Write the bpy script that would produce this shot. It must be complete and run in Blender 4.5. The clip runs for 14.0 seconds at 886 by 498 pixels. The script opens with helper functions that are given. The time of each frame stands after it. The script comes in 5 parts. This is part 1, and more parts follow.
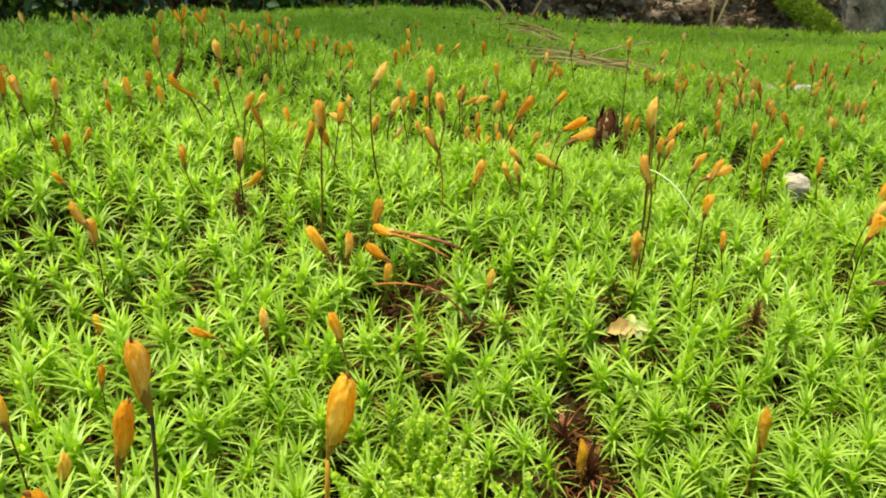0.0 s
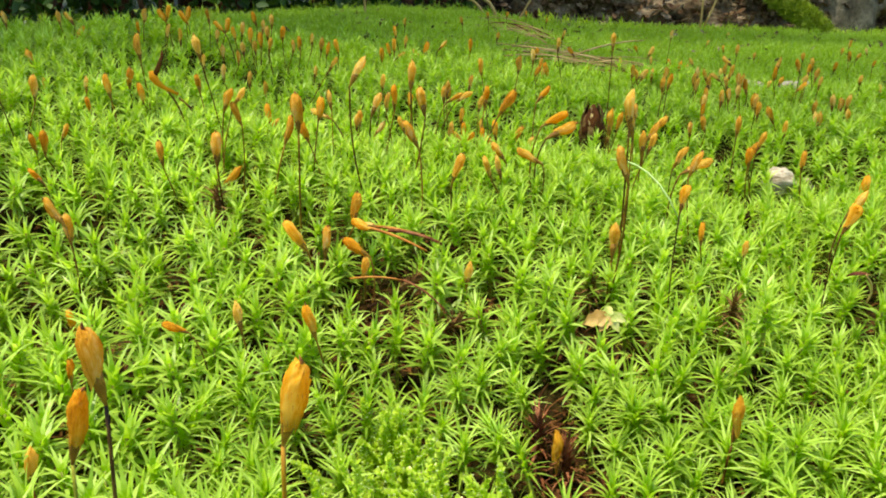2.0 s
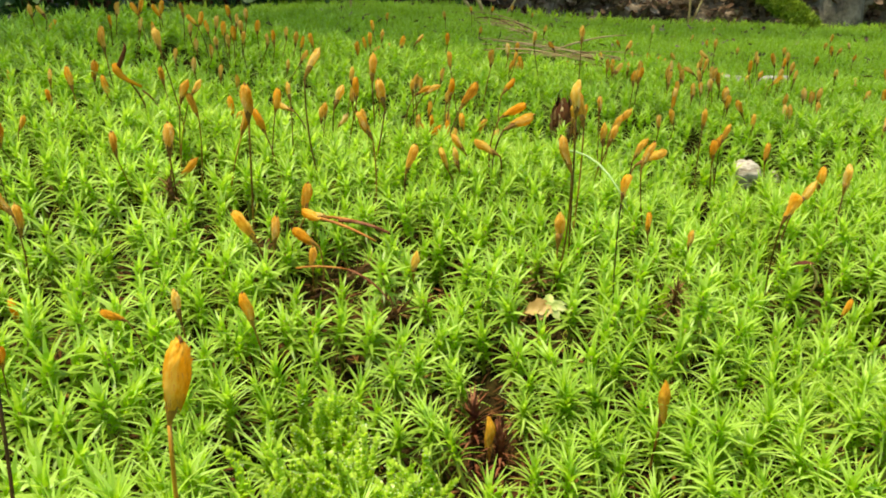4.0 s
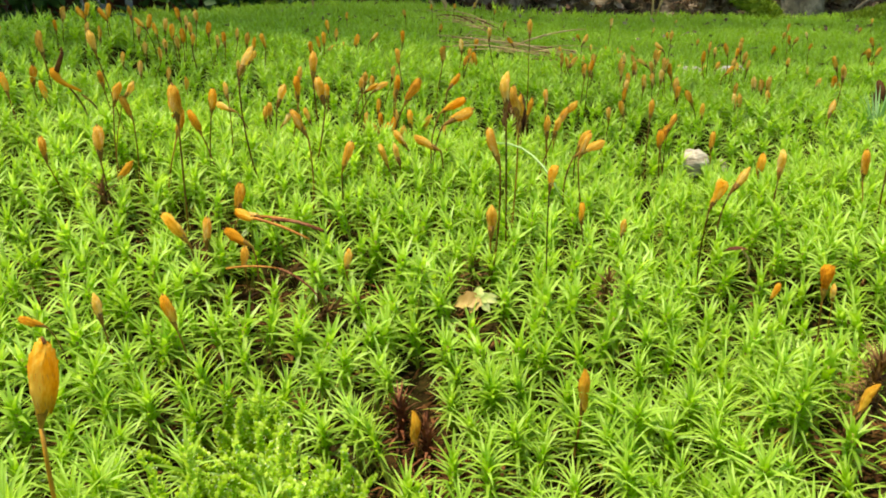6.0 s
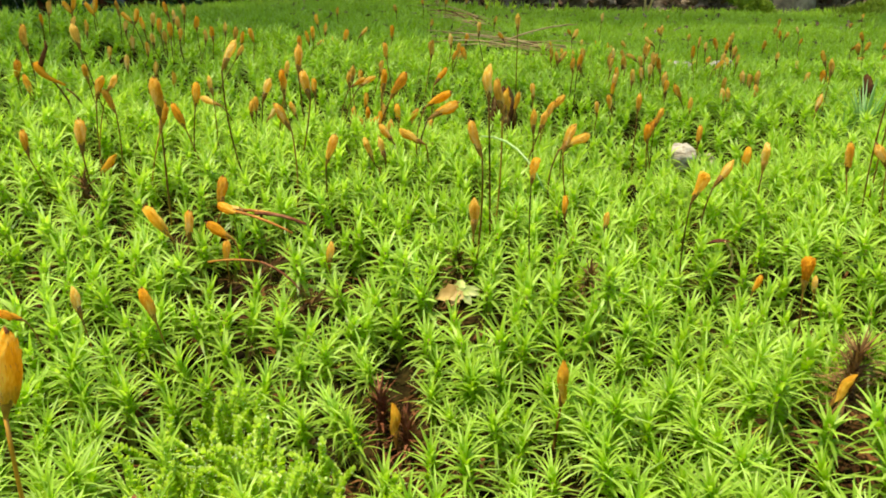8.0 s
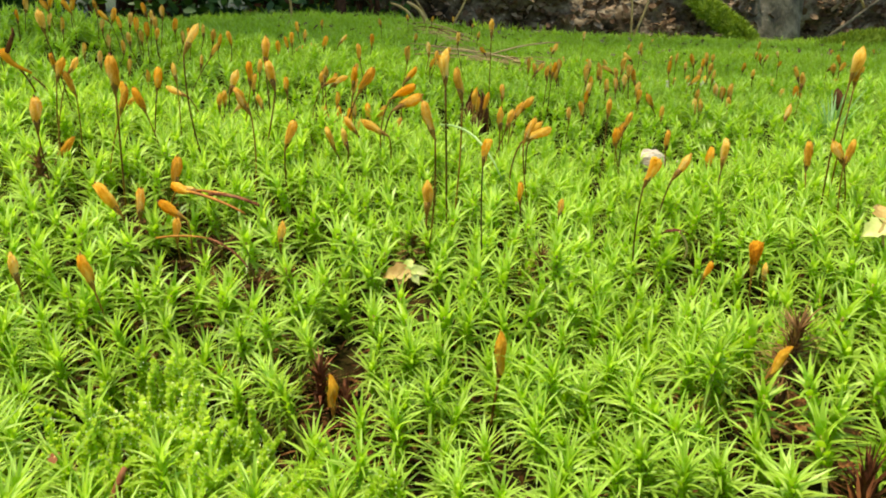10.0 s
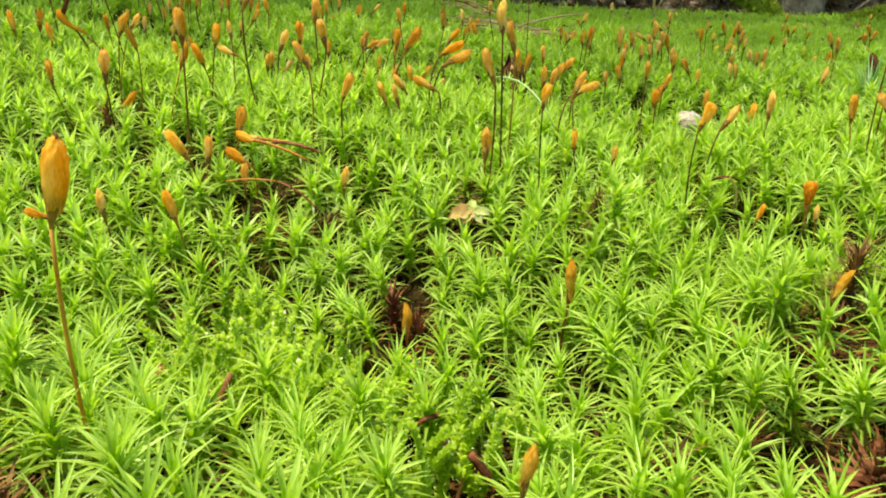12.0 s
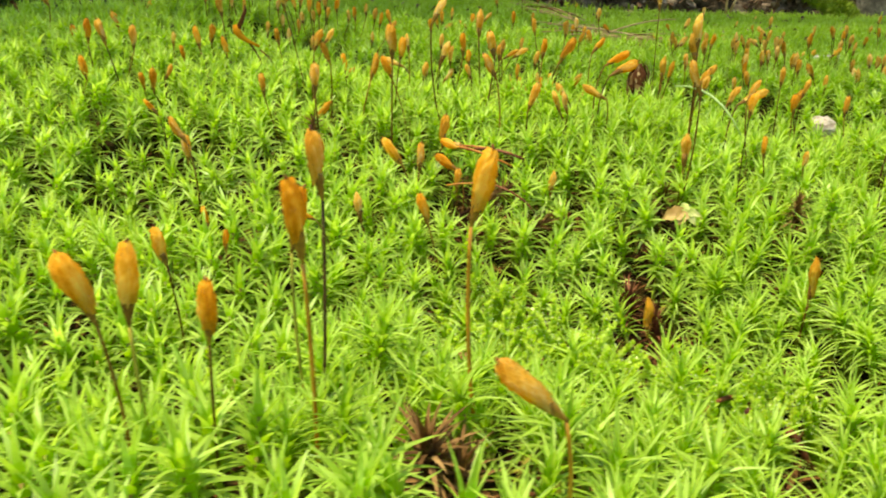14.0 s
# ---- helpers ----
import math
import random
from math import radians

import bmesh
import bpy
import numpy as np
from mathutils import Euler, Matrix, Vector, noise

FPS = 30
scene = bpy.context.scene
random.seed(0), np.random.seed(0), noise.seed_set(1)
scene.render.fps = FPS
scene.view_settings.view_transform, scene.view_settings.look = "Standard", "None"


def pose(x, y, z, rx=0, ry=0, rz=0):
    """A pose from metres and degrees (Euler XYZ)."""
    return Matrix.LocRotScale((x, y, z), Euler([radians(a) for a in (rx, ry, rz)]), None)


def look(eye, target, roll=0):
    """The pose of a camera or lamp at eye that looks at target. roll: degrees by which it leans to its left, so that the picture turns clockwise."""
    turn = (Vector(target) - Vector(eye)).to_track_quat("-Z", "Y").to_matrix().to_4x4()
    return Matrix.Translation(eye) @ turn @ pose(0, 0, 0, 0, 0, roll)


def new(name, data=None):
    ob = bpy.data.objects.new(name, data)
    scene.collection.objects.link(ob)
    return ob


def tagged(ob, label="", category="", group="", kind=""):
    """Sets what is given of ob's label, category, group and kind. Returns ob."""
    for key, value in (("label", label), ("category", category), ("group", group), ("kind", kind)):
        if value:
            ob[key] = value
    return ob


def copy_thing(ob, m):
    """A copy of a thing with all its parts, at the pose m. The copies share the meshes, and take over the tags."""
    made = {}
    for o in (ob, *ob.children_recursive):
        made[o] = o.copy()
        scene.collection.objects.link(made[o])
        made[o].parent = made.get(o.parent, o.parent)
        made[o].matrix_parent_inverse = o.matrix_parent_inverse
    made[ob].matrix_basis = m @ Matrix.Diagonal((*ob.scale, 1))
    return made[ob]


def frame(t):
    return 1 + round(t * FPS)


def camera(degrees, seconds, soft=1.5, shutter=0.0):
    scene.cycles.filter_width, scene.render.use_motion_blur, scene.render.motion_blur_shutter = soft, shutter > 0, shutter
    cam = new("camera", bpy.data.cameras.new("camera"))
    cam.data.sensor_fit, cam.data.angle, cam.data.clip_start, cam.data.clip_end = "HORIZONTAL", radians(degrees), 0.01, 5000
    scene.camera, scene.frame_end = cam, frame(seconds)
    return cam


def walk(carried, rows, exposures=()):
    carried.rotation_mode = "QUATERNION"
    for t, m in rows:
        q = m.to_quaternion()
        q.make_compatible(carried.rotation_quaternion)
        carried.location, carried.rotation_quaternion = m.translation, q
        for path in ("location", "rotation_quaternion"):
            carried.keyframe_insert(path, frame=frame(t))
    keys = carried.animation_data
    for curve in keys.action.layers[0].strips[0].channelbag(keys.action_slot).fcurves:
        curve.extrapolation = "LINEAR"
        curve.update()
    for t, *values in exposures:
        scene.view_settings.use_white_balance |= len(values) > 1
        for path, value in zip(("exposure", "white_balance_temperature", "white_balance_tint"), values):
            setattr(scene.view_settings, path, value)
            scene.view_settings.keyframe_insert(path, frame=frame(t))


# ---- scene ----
cam = camera(57.7, 14.0, soft=1.9, shutter=0.2)
METRES, EYE, TILT, LEAN, TURN = 0.18, 0.107, -19.0, 0.0, 0.0
ROWS = [
    (0.0, 0.0, 0.0, 0.0, 0.0, 0.0, 0.0),
    (0.5, 0.0021, -0.0014, -0.0077, 0.02, -0.13, 0.31),
    (1.0, 0.0058, -0.0069, -0.0193, -0.23, -0.1, 0.54),
    (1.5, 0.0027, 0.0035, -0.0181, -0.33, -0.13, 0.23),
    (2.0, 0.0322, 0.0068, -0.0144, -0.37, 0.07, 0.41),
    (2.5, 0.0528, 0.0031, -0.0205, -0.35, 0.12, 0.18),
    (3.0, 0.0788, -0.0035, -0.0298, -0.41, -0.05, 0.33),
    (5.5, 0.1889, -0.0016, -0.0241, -1.46, -0.24, 1.37),
    (6.0, 0.2142, 0.0005, -0.0374, -2.06, -0.28, 2.17),
    (6.5, 0.2312, -0.0051, -0.0627, -2.35, -0.81, 2.18),
    (7.0, 0.2311, -0.0044, -0.0518, -2.32, -0.65, 2.15),
    (9.5, 0.2842, 0.0059, -0.0421, -2.83, -0.45, 2.39),
    (10.0, 0.304, 0.0091, -0.1254, -3.19, 1.22, 1.11),
    (10.5, 0.2806, -0.0047, -0.1678, -2.8, 0.6, 0.94),
    (11.0, 0.2569, -0.0275, -0.1977, -2.59, -0.15, 0.95),
    (11.5, 0.2179, -0.0465, -0.2295, -2.28, -0.44, 1.21),
    (12.0, 0.2158, -0.0386, -0.1975, -2.18, -0.02, 0.98),
    (12.5, 0.1941, -0.0313, -0.186, -1.86, 0.04, 1.51),
    (13.0, 0.1516, -0.0497, -0.1857, -1.37, 0.15, 1.31),
    (13.5, 0.0427, -0.0879, -0.186, -0.44, 0.36, 0.91),
    (14.0, -0.1127, -0.1456, -0.2002, 0.85, 0.24, 0.75),
]
walk(cam, [(t, pose(0, 0, EYE, TILT, LEAN, TURN) @ pose(METRES * x, METRES * y, METRES * z, 90 + pitch, roll, yaw)) for t, x, y, z, yaw, pitch, roll in ROWS],
     exposures=[(0.0, 1.06, 7300, 8), (10.0, 1.03, 7300, 8), (12.0, 1.05, 7350, 8), (14.0, 1.07, 7700, 8)])

# ---- world, sun ----
world = bpy.data.worlds.new("sky")
scene.world = world
world.use_nodes = True
wn = world.node_tree.nodes
sky = wn.new("ShaderNodeTexSky")
sky.sky_type, sky.sun_disc = "NISHITA", False
SUN_EL, SUN_AZ = 75.0, 255.0
sky.sun_elevation, sky.sun_rotation = radians(SUN_EL), radians(SUN_AZ)
world.node_tree.links.new(sky.outputs["Color"], wn["Background"].inputs["Color"])
wn["Background"].inputs["Strength"].default_value = 0.15
sun = new("sun", bpy.data.lights.new("sun", "SUN"))
sun.data.energy, sun.data.angle, sun.data.color = 3.5, radians(2.0), (1.0, 0.93, 0.82)
SUN_DIR = Vector((math.sin(radians(SUN_AZ)) * math.cos(radians(SUN_EL)), math.cos(radians(SUN_AZ)) * math.cos(radians(SUN_EL)), math.sin(radians(SUN_EL))))
sun.matrix_world = look(SUN_DIR * 6, (0, 0, 0))

# ---- materials ----


def material(name, colours, rough=0.6, scale=80.0, fine=900.0, bump=0.15, island=0.25, thing=0.0, translucent=0.0,
             glow_tint=None, spec=0.4, stretch=(1, 1, 1), local=False, spread=0.18,
             axial=0.0, depth=0.0):
    """Noise at two sizes between colours, relief, a change from leaf to leaf (island) or thing to thing, and light let through."""
    m = bpy.data.materials.new(name)
    m.use_nodes = True
    n, link = m.node_tree.nodes, m.node_tree.links.new
    bsdf, out = n["Principled BSDF"], n["Material Output"]
    coord = n.new("ShaderNodeTexCoord") if local else n.new("ShaderNodeNewGeometry")
    where = coord.outputs["Object"] if local else coord.outputs["Position"]
    mapping = n.new("ShaderNodeMapping")
    mapping.inputs["Scale"].default_value = stretch
    link(where, mapping.inputs["Vector"])
    big, small = n.new("ShaderNodeTexNoise"), n.new("ShaderNodeTexNoise")
    big.inputs["Scale"].default_value, small.inputs["Scale"].default_value = scale, fine
    big.inputs["Detail"].default_value, small.inputs["Detail"].default_value = 3.0, 4.0
    for t in (big, small):
        link(mapping.outputs["Vector"], t.inputs["Vector"])
    mix = n.new("ShaderNodeMath")
    mix.operation = "MULTIPLY_ADD"
    link(small.outputs["Fac"], mix.inputs[0])
    mix.inputs[1].default_value = 0.5
    link(big.outputs["Fac"], mix.inputs[2])
    last = mix.outputs[0]
    if axial:
        xyz, add = n.new("ShaderNodeSeparateXYZ"), n.new("ShaderNodeMath")
        add.operation = "MULTIPLY_ADD"
        link(where, xyz.inputs[0])
        link(xyz.outputs["Z"], add.inputs[0])
        add.inputs[1].default_value = axial
        link(last, add.inputs[2])
        last = add.outputs[0]
    for amount, node, socket in ((island, "ShaderNodeNewGeometry", "Random Per Island"), (thing, "ShaderNodeObjectInfo", "Random")):
        if amount:
            r, add = n.new(node), n.new("ShaderNodeMath")
            add.operation = "MULTIPLY_ADD"
            link(r.outputs[socket], add.inputs[0])
            add.inputs[1].default_value = amount
            link(last, add.inputs[2])
            last = add.outputs[0]
    ramp = n.new("ShaderNodeValToRGB")
    link(last, ramp.inputs["Fac"])
    mid = 0.75 + (island + thing + axial) / 2
    lo, hi = max(0.0, mid - spread - (island + thing) / 2), mid + spread + (island + thing) / 2
    scale_in = n.new("ShaderNodeMapRange")
    scale_in.inputs["From Min"].default_value, scale_in.inputs["From Max"].default_value = lo, hi
    link(last, scale_in.inputs["Value"])
    link(scale_in.outputs["Result"], ramp.inputs["Fac"])
    e = ramp.color_ramp.elements
    while len(e) < len(colours):
        e.new(0.5)
    for i, c in enumerate(colours):
        e[i].position, e[i].color = i / max(1, len(colours) - 1), (*c, 1)
    link(ramp.outputs["Color"], bsdf.inputs["Base Color"])
    bsdf.inputs["Roughness"].default_value = rough
    bsdf.inputs["Specular IOR Level"].default_value = spec
    if bump:
        b = n.new("ShaderNodeBump")
        b.inputs["Strength"].default_value, b.inputs["Distance"].default_value = bump, depth or 0.6 / fine
        link(small.outputs["Fac"], b.inputs["Height"])
        link(b.outputs["Normal"], bsdf.inputs["Normal"])
    if translucent:
        tr, ms = n.new("ShaderNodeBsdfTranslucent"), n.new("ShaderNodeMixShader")
        tint = n.new("ShaderNodeMix")
        tint.data_type, tint.blend_type = "RGBA", "MULTIPLY"
        tint.inputs["Factor"].default_value = 1.0
        link(ramp.outputs["Color"], tint.inputs[6])
        tint.inputs[7].default_value = (*(glow_tint or (1.5, 1.5, 0.8)), 1)
        link(tint.outputs[2], tr.inputs["Color"])
        ms.inputs["Fac"].default_value = translucent
        link(bsdf.outputs[0], ms.inputs[1])
        link(tr.outputs[0], ms.inputs[2])
        link(ms.outputs[0], out.inputs["Surface"])
    return m


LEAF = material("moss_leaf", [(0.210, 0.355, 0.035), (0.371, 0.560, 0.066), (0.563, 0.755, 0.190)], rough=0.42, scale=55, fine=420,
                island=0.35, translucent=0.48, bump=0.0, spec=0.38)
# lower leaves: darker with age, deepened further as shade between the shoots
MATURE_SHADED = material("mature_shaded_moss_leaf", [(0.129, 0.235, 0.017), (0.239, 0.390, 0.034), (0.392, 0.555, 0.095)], rough=0.42, scale=55, fine=420,
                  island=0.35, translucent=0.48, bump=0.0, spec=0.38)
SHEATH = material("moss_leaf_sheath", [(0.210, 0.390, 0.016), (0.306, 0.500, 0.028), (0.401, 0.600, 0.050)], rough=0.5, scale=55, fine=420,
                  island=0.3, translucent=0.5, bump=0.0, spec=0.3)
OLD_LEAF = material("old_moss_leaf", [(0.165, 0.24, 0.016), (0.25, 0.345, 0.026), (0.31, 0.24, 0.05)], rough=0.7, island=0.4, bump=0.0,
                    translucent=0.15, spec=0.12)
STEM = material("moss_stem", [(0.15, 0.19, 0.018), (0.22, 0.27, 0.026), (0.23, 0.145, 0.026)], rough=0.6, island=0.3)
FROND = material("leafy_moss", [(0.23, 0.38, 0.018), (0.41, 0.57, 0.045), (0.65, 0.77, 0.17)], rough=0.32, island=0.5, translucent=0.5,
                 bump=0.0, spec=0.6)
# pale base colour stands in for the sparkle of the drops
DEW = material("dew", [(0.55, 0.68, 0.30), (0.72, 0.80, 0.48)], rough=0.08, island=0.3, bump=0, translucent=0.5, glow_tint=(1.0, 1.0, 0.8), spec=0.9)
SETA = material("stalk_skin", [(0.035, 0.018, 0.005), (0.12, 0.062, 0.008), (0.26, 0.155, 0.014)], spec=0.12, rough=0.5, scale=120, thing=0.5, island=0)
DARK_SETA = material("black_stalk_skin", [(0.018, 0.010, 0.006), (0.05, 0.026, 0.010), (0.10, 0.055, 0.016)], spec=0.15, rough=0.45, scale=120, island=0)
GREEN_SETA = material("olive_stalk_skin", [(0.16, 0.17, 0.018), (0.27, 0.27, 0.03), (0.36, 0.30, 0.04)], spec=0.15, rough=0.45, scale=120, island=0)
RED = material("red_stalk_skin", [(0.26, 0.085, 0.012), (0.47, 0.20, 0.025)], rough=0.5, scale=200, island=0, spec=0.2)
HOOD = material("felted_hood", [(0.44, 0.200, 0.012), (0.70, 0.390, 0.030), (0.83, 0.550, 0.085), (0.90, 0.74, 0.30)], rough=0.75, scale=4.5, fine=42, bump=1.0, depth=0.0004, axial=0.0,
                island=0, thing=0.22, stretch=(1, 1, 0.22), local=True, spread=0.13, translucent=0.5, glow_tint=(1.2, 1, 0.6), spec=0.15)
PALE_HOOD = material("pale_felted_hood", [(0.54, 0.29, 0.022), (0.77, 0.51, 0.065), (0.87, 0.67, 0.16), (0.91, 0.80, 0.36)], rough=0.75, scale=4.5, fine=42,
                     bump=0.9, depth=0.0003, axial=0.0, island=0, thing=0.22, stretch=(1, 1, 0.22), local=True, spread=0.13, translucent=0.5, glow_tint=(1.2, 1, 0.7), spec=0.15)
DARK_HOOD = material("dark_felted_hood", [(0.42, 0.160, 0.006), (0.65, 0.310, 0.014), (0.78, 0.440, 0.036), (0.86, 0.60, 0.11)], rough=0.75, scale=4.5, fine=42,
                     bump=0.9, depth=0.0003, axial=0.0, island=0, thing=0.22, stretch=(1, 1, 0.22), local=True, spread=0.13, translucent=0.45, spec=0.15)
TAN_HOOD = material("weathered_felted_hood", [(0.44, 0.230, 0.022), (0.69, 0.450, 0.065), (0.83, 0.620, 0.150), (0.90, 0.77, 0.32)], rough=0.8, scale=4.5, fine=42,
                    bump=0.9, depth=0.0003, island=0, thing=0.3, stretch=(1, 1, 0.22), local=True, spread=0.12, translucent=0.5, glow_tint=(1.2, 1, 0.7), spec=0.12)
YOUNG_HOOD = material("young_felted_hood", [(0.56, 0.28, 0.015), (0.69, 0.41, 0.035), (0.80, 0.56, 0.11)], rough=0.7, scale=7, fine=42, bump=0.8, depth=0.0003, island=0, thing=0.2,
                      stretch=(1, 1, 0.22), local=True, spread=0.14, translucent=0.4, glow_tint=(1.2, 1, 0.6), spec=0.15)
NECK = material("capsule_skin", [(0.27, 0.125, 0.007), (0.44, 0.215, 0.012), (0.54, 0.30, 0.02)], rough=0.45, scale=150, thing=0.5, island=0)
CAPSULE_WALL = material("capsule_wall", [(0.10, 0.045, 0.007), (0.21, 0.10, 0.012), (0.36, 0.19, 0.022)], rough=0.5, scale=9, fine=60, thing=0.5, island=0, local=True, spec=0.25)
TIP = material("hood_tip", [(0.13, 0.035, 0.008), (0.32, 0.10, 0.015)], rough=0.6, scale=300, island=0)
FIBRE = material("hood_hair", [(0.50, 0.23, 0.02), (0.66, 0.35, 0.06)], rough=0.7, island=0.4, bump=0, translucent=0.2)
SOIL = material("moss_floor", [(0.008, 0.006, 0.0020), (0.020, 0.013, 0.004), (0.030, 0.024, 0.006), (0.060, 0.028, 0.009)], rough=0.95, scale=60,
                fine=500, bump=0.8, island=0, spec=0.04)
DEAD = material("dead_moss", [(0.065, 0.034, 0.010), (0.19, 0.105, 0.034), (0.36, 0.23, 0.085)], rough=0.85, scale=150, island=0.5, bump=0, spec=0.1,
                translucent=0.15, glow_tint=(1.3, 1, 0.7))
PEAT = material("rotting_moss", [(0.020, 0.010, 0.004), (0.070, 0.031, 0.010), (0.19, 0.088, 0.028)], rough=0.9, scale=150, island=0.6, bump=0, spec=0.05)
STRAW = material("dry_straw", [(0.34, 0.20, 0.06), (0.52, 0.36, 0.13), (0.63, 0.48, 0.23)], spec=0.12, rough=0.6, scale=60, fine=700, island=0.3)
BARK = material("brown_bark", [(0.03, 0.014, 0.008), (0.09, 0.04, 0.02), (0.17, 0.085, 0.04)], rough=0.85, scale=90, fine=500, bump=0.9,
                island=0, thing=0.3, spec=0.1)
CHIP = material("bark_chip", [(0.07, 0.022, 0.010), (0.16, 0.055, 0.02), (0.26, 0.11, 0.05)], rough=0.75, scale=150, fine=800, bump=0.7, island=0, spec=0.12)
HUSK = material("dried_husk", [(0.030, 0.010, 0.004), (0.085, 0.028, 0.008), (0.19, 0.075, 0.018)], rough=0.8, scale=90, fine=500, bump=0.6, island=0.4, spec=0.1)
TANLEAF = material("withered_leaf", [(0.36, 0.22, 0.045), (0.49, 0.35, 0.095), (0.58, 0.48, 0.17)], rough=0.55, scale=70, fine=500, island=0,
                   translucent=0.3, glow_tint=(1.2, 1, 0.7))
GREENLEAF = material("yellowing_leaf", [(0.32, 0.40, 0.08), (0.5, 0.55, 0.16), (0.62, 0.62, 0.28)], rough=0.5, scale=70, fine=500, island=0,
                     translucent=0.3)
STONE = material("pale_stone", [(0.16, 0.11, 0.055), (0.50, 0.44, 0.32), (0.70, 0.64, 0.50)], spec=0.1, rough=0.8, scale=110, fine=600, bump=0.7,
                 island=0, local=True, stretch=(0.5, 1, 3), spread=0.25)
GREY = material("grey_weathered_wood", [(0.055, 0.047, 0.030), (0.13, 0.113, 0.072), (0.23, 0.20, 0.135)], spec=0.1, rough=0.85, scale=30, fine=140, bump=0.8,
                island=0, local=True, stretch=(1, 1, 0.7), spread=0.22)
EARTH = material("earth_bank", [(0.012, 0.009, 0.005), (0.08, 0.058, 0.030), (0.21, 0.165, 0.10), (0.38, 0.32, 0.21)], spec=0.08, rough=0.9, scale=14,
                 fine=90, bump=1.0, island=0, spread=0.26)
LITTER = material("leaf_litter", [(0.03, 0.014, 0.007), (0.16, 0.095, 0.045), (0.42, 0.33, 0.22)], spec=0.1, rough=0.7, scale=40, island=0.8, bump=0)
CUSHION = material("yellow_green_moss", [(0.10, 0.17, 0.01), (0.24, 0.34, 0.02), (0.38, 0.46, 0.05)], rough=0.7, scale=60, island=0.5, bump=0,
                   translucent=0.25)
PALE_BLADE = material("pale_grass_blade", [(0.30, 0.45, 0.14), (0.42, 0.58, 0.22), (0.52, 0.66, 0.30)], rough=0.4, scale=60, island=0, translucent=0.3, spec=0.4)
GRASS = material("blue_green_grass", [(0.09, 0.24, 0.05), (0.18, 0.36, 0.10), (0.30, 0.47, 0.17)], rough=0.4, scale=50, island=0.4, bump=0,
                 translucent=0.3)
SHRUB = material("shrub_leaf", [(0.015, 0.045, 0.008), (0.035, 0.09, 0.015), (0.07, 0.15, 0.025)], rough=0.5, scale=8, island=0.6, bump=0,
                 translucent=0.3)
FOREST = material("forest_floor", [(0.010, 0.018, 0.004), (0.022, 0.042, 0.007), (0.03, 0.03, 0.012)], rough=0.95, scale=3, fine=60, bump=0.8,
                  island=0)

# ---- mesh helpers ----


def mesh_of(name, verts, tris, mat, mats=None, smooth=True):
    """A mesh from arrays of places and triangles."""
    verts, tris = np.asarray(verts, dtype=np.float32), np.asarray(tris, dtype=np.int32)
    me = bpy.data.meshes.new(name)
    me.vertices.add(len(verts))
    me.vertices.foreach_set("co", verts.ravel())
    me.loops.add(tris.size)
    me.loops.foreach_set("vertex_index", tris.ravel())
    me.polygons.add(len(tris))
    me.polygons.foreach_set("loop_start", np.arange(0, tris.size, 3, dtype=np.int32))
    for m in (mat if isinstance(mat, (list, tuple)) else [mat]):
        me.materials.append(m)
    if mats is not None:
        me.polygons.foreach_set("material_index", np.asarray(mats, dtype=np.int32))
    me.polygons.foreach_set("use_smooth", np.full(len(tris), smooth, dtype=bool))
    me.update(calc_edges=True)
    return me


def part_of(name, me, parent, m=None, label=""):
    ob = new(name, me)
    ob.parent = parent
    if m is not None:
        ob.matrix_basis = m
    return tagged(ob, label)


def thing_at(name, place, label, category, group="", kind=""):
    ob = new(name)
    ob.empty_display_size = 0.005
    ob.matrix_basis = Matrix.Translation(place)
    return tagged(ob, label, category, group, kind)


def join(pieces):
    """Several (verts, tris) as one."""
    vs, ts, n = [], [], 0
    for v, t in pieces:
        vs.append(np.asarray(v, dtype=np.float32))
        ts.append(np.asarray(t, dtype=np.int32) + n)
        n += len(v)
    return np.concatenate(vs), np.concatenate(ts)


def tube(path, radii, sides=6):
    """A round, tapering rod along a path, closed at both ends."""
    path = [Vector(p) for p in path]
    rings, t0 = [], None
    side = Vector((1, 0, 0))
    for i, p in enumerate(path):
        t = (path[min(i + 1, len(path) - 1)] - path[max(i - 1, 0)]).normalized()
        if abs(t.dot(side)) > 0.95:
            side = Vector((0, 1, 0)) if abs(t.y) < 0.9 else Vector((0, 0, 1))
        a = (side - t * side.dot(t)).normalized()
        b = t.cross(a)
        side = a
        r = radii[i] if isinstance(radii, (list, tuple)) else radii
        rings.append([p + (a * math.cos(k * math.tau / sides) + b * math.sin(k * math.tau / sides)) * r for k in range(sides)])
    v = [tuple(q) for ring in rings for q in ring] + [tuple(path[0]), tuple(path[-1])]
    f, n = [], len(path)
    for i in range(n - 1):
        for k in range(sides):
            a, b = i * sides + k, i * sides + (k + 1) % sides
            f += [(a, b, b + sides), (a, b + sides, a + sides)]
    for k in range(sides):
        f += [(n * sides, (k + 1) % sides, k), (n * sides + 1, (n - 1) * sides + k, (n - 1) * sides + (k + 1) % sides)]
    return np.array(v, dtype=np.float32), np.array(f, dtype=np.int32)


def bent(a, b, sag=(0, 0, 0), n=7):
    """A path from a to b, bowed by sag at its middle."""
    a, b, s = Vector(a), Vector(b), Vector(sag)
    return [a.lerp(b, i / (n - 1)) + s * (4 * (i / (n - 1)) * (1 - i / (n - 1))) for i in range(n)]


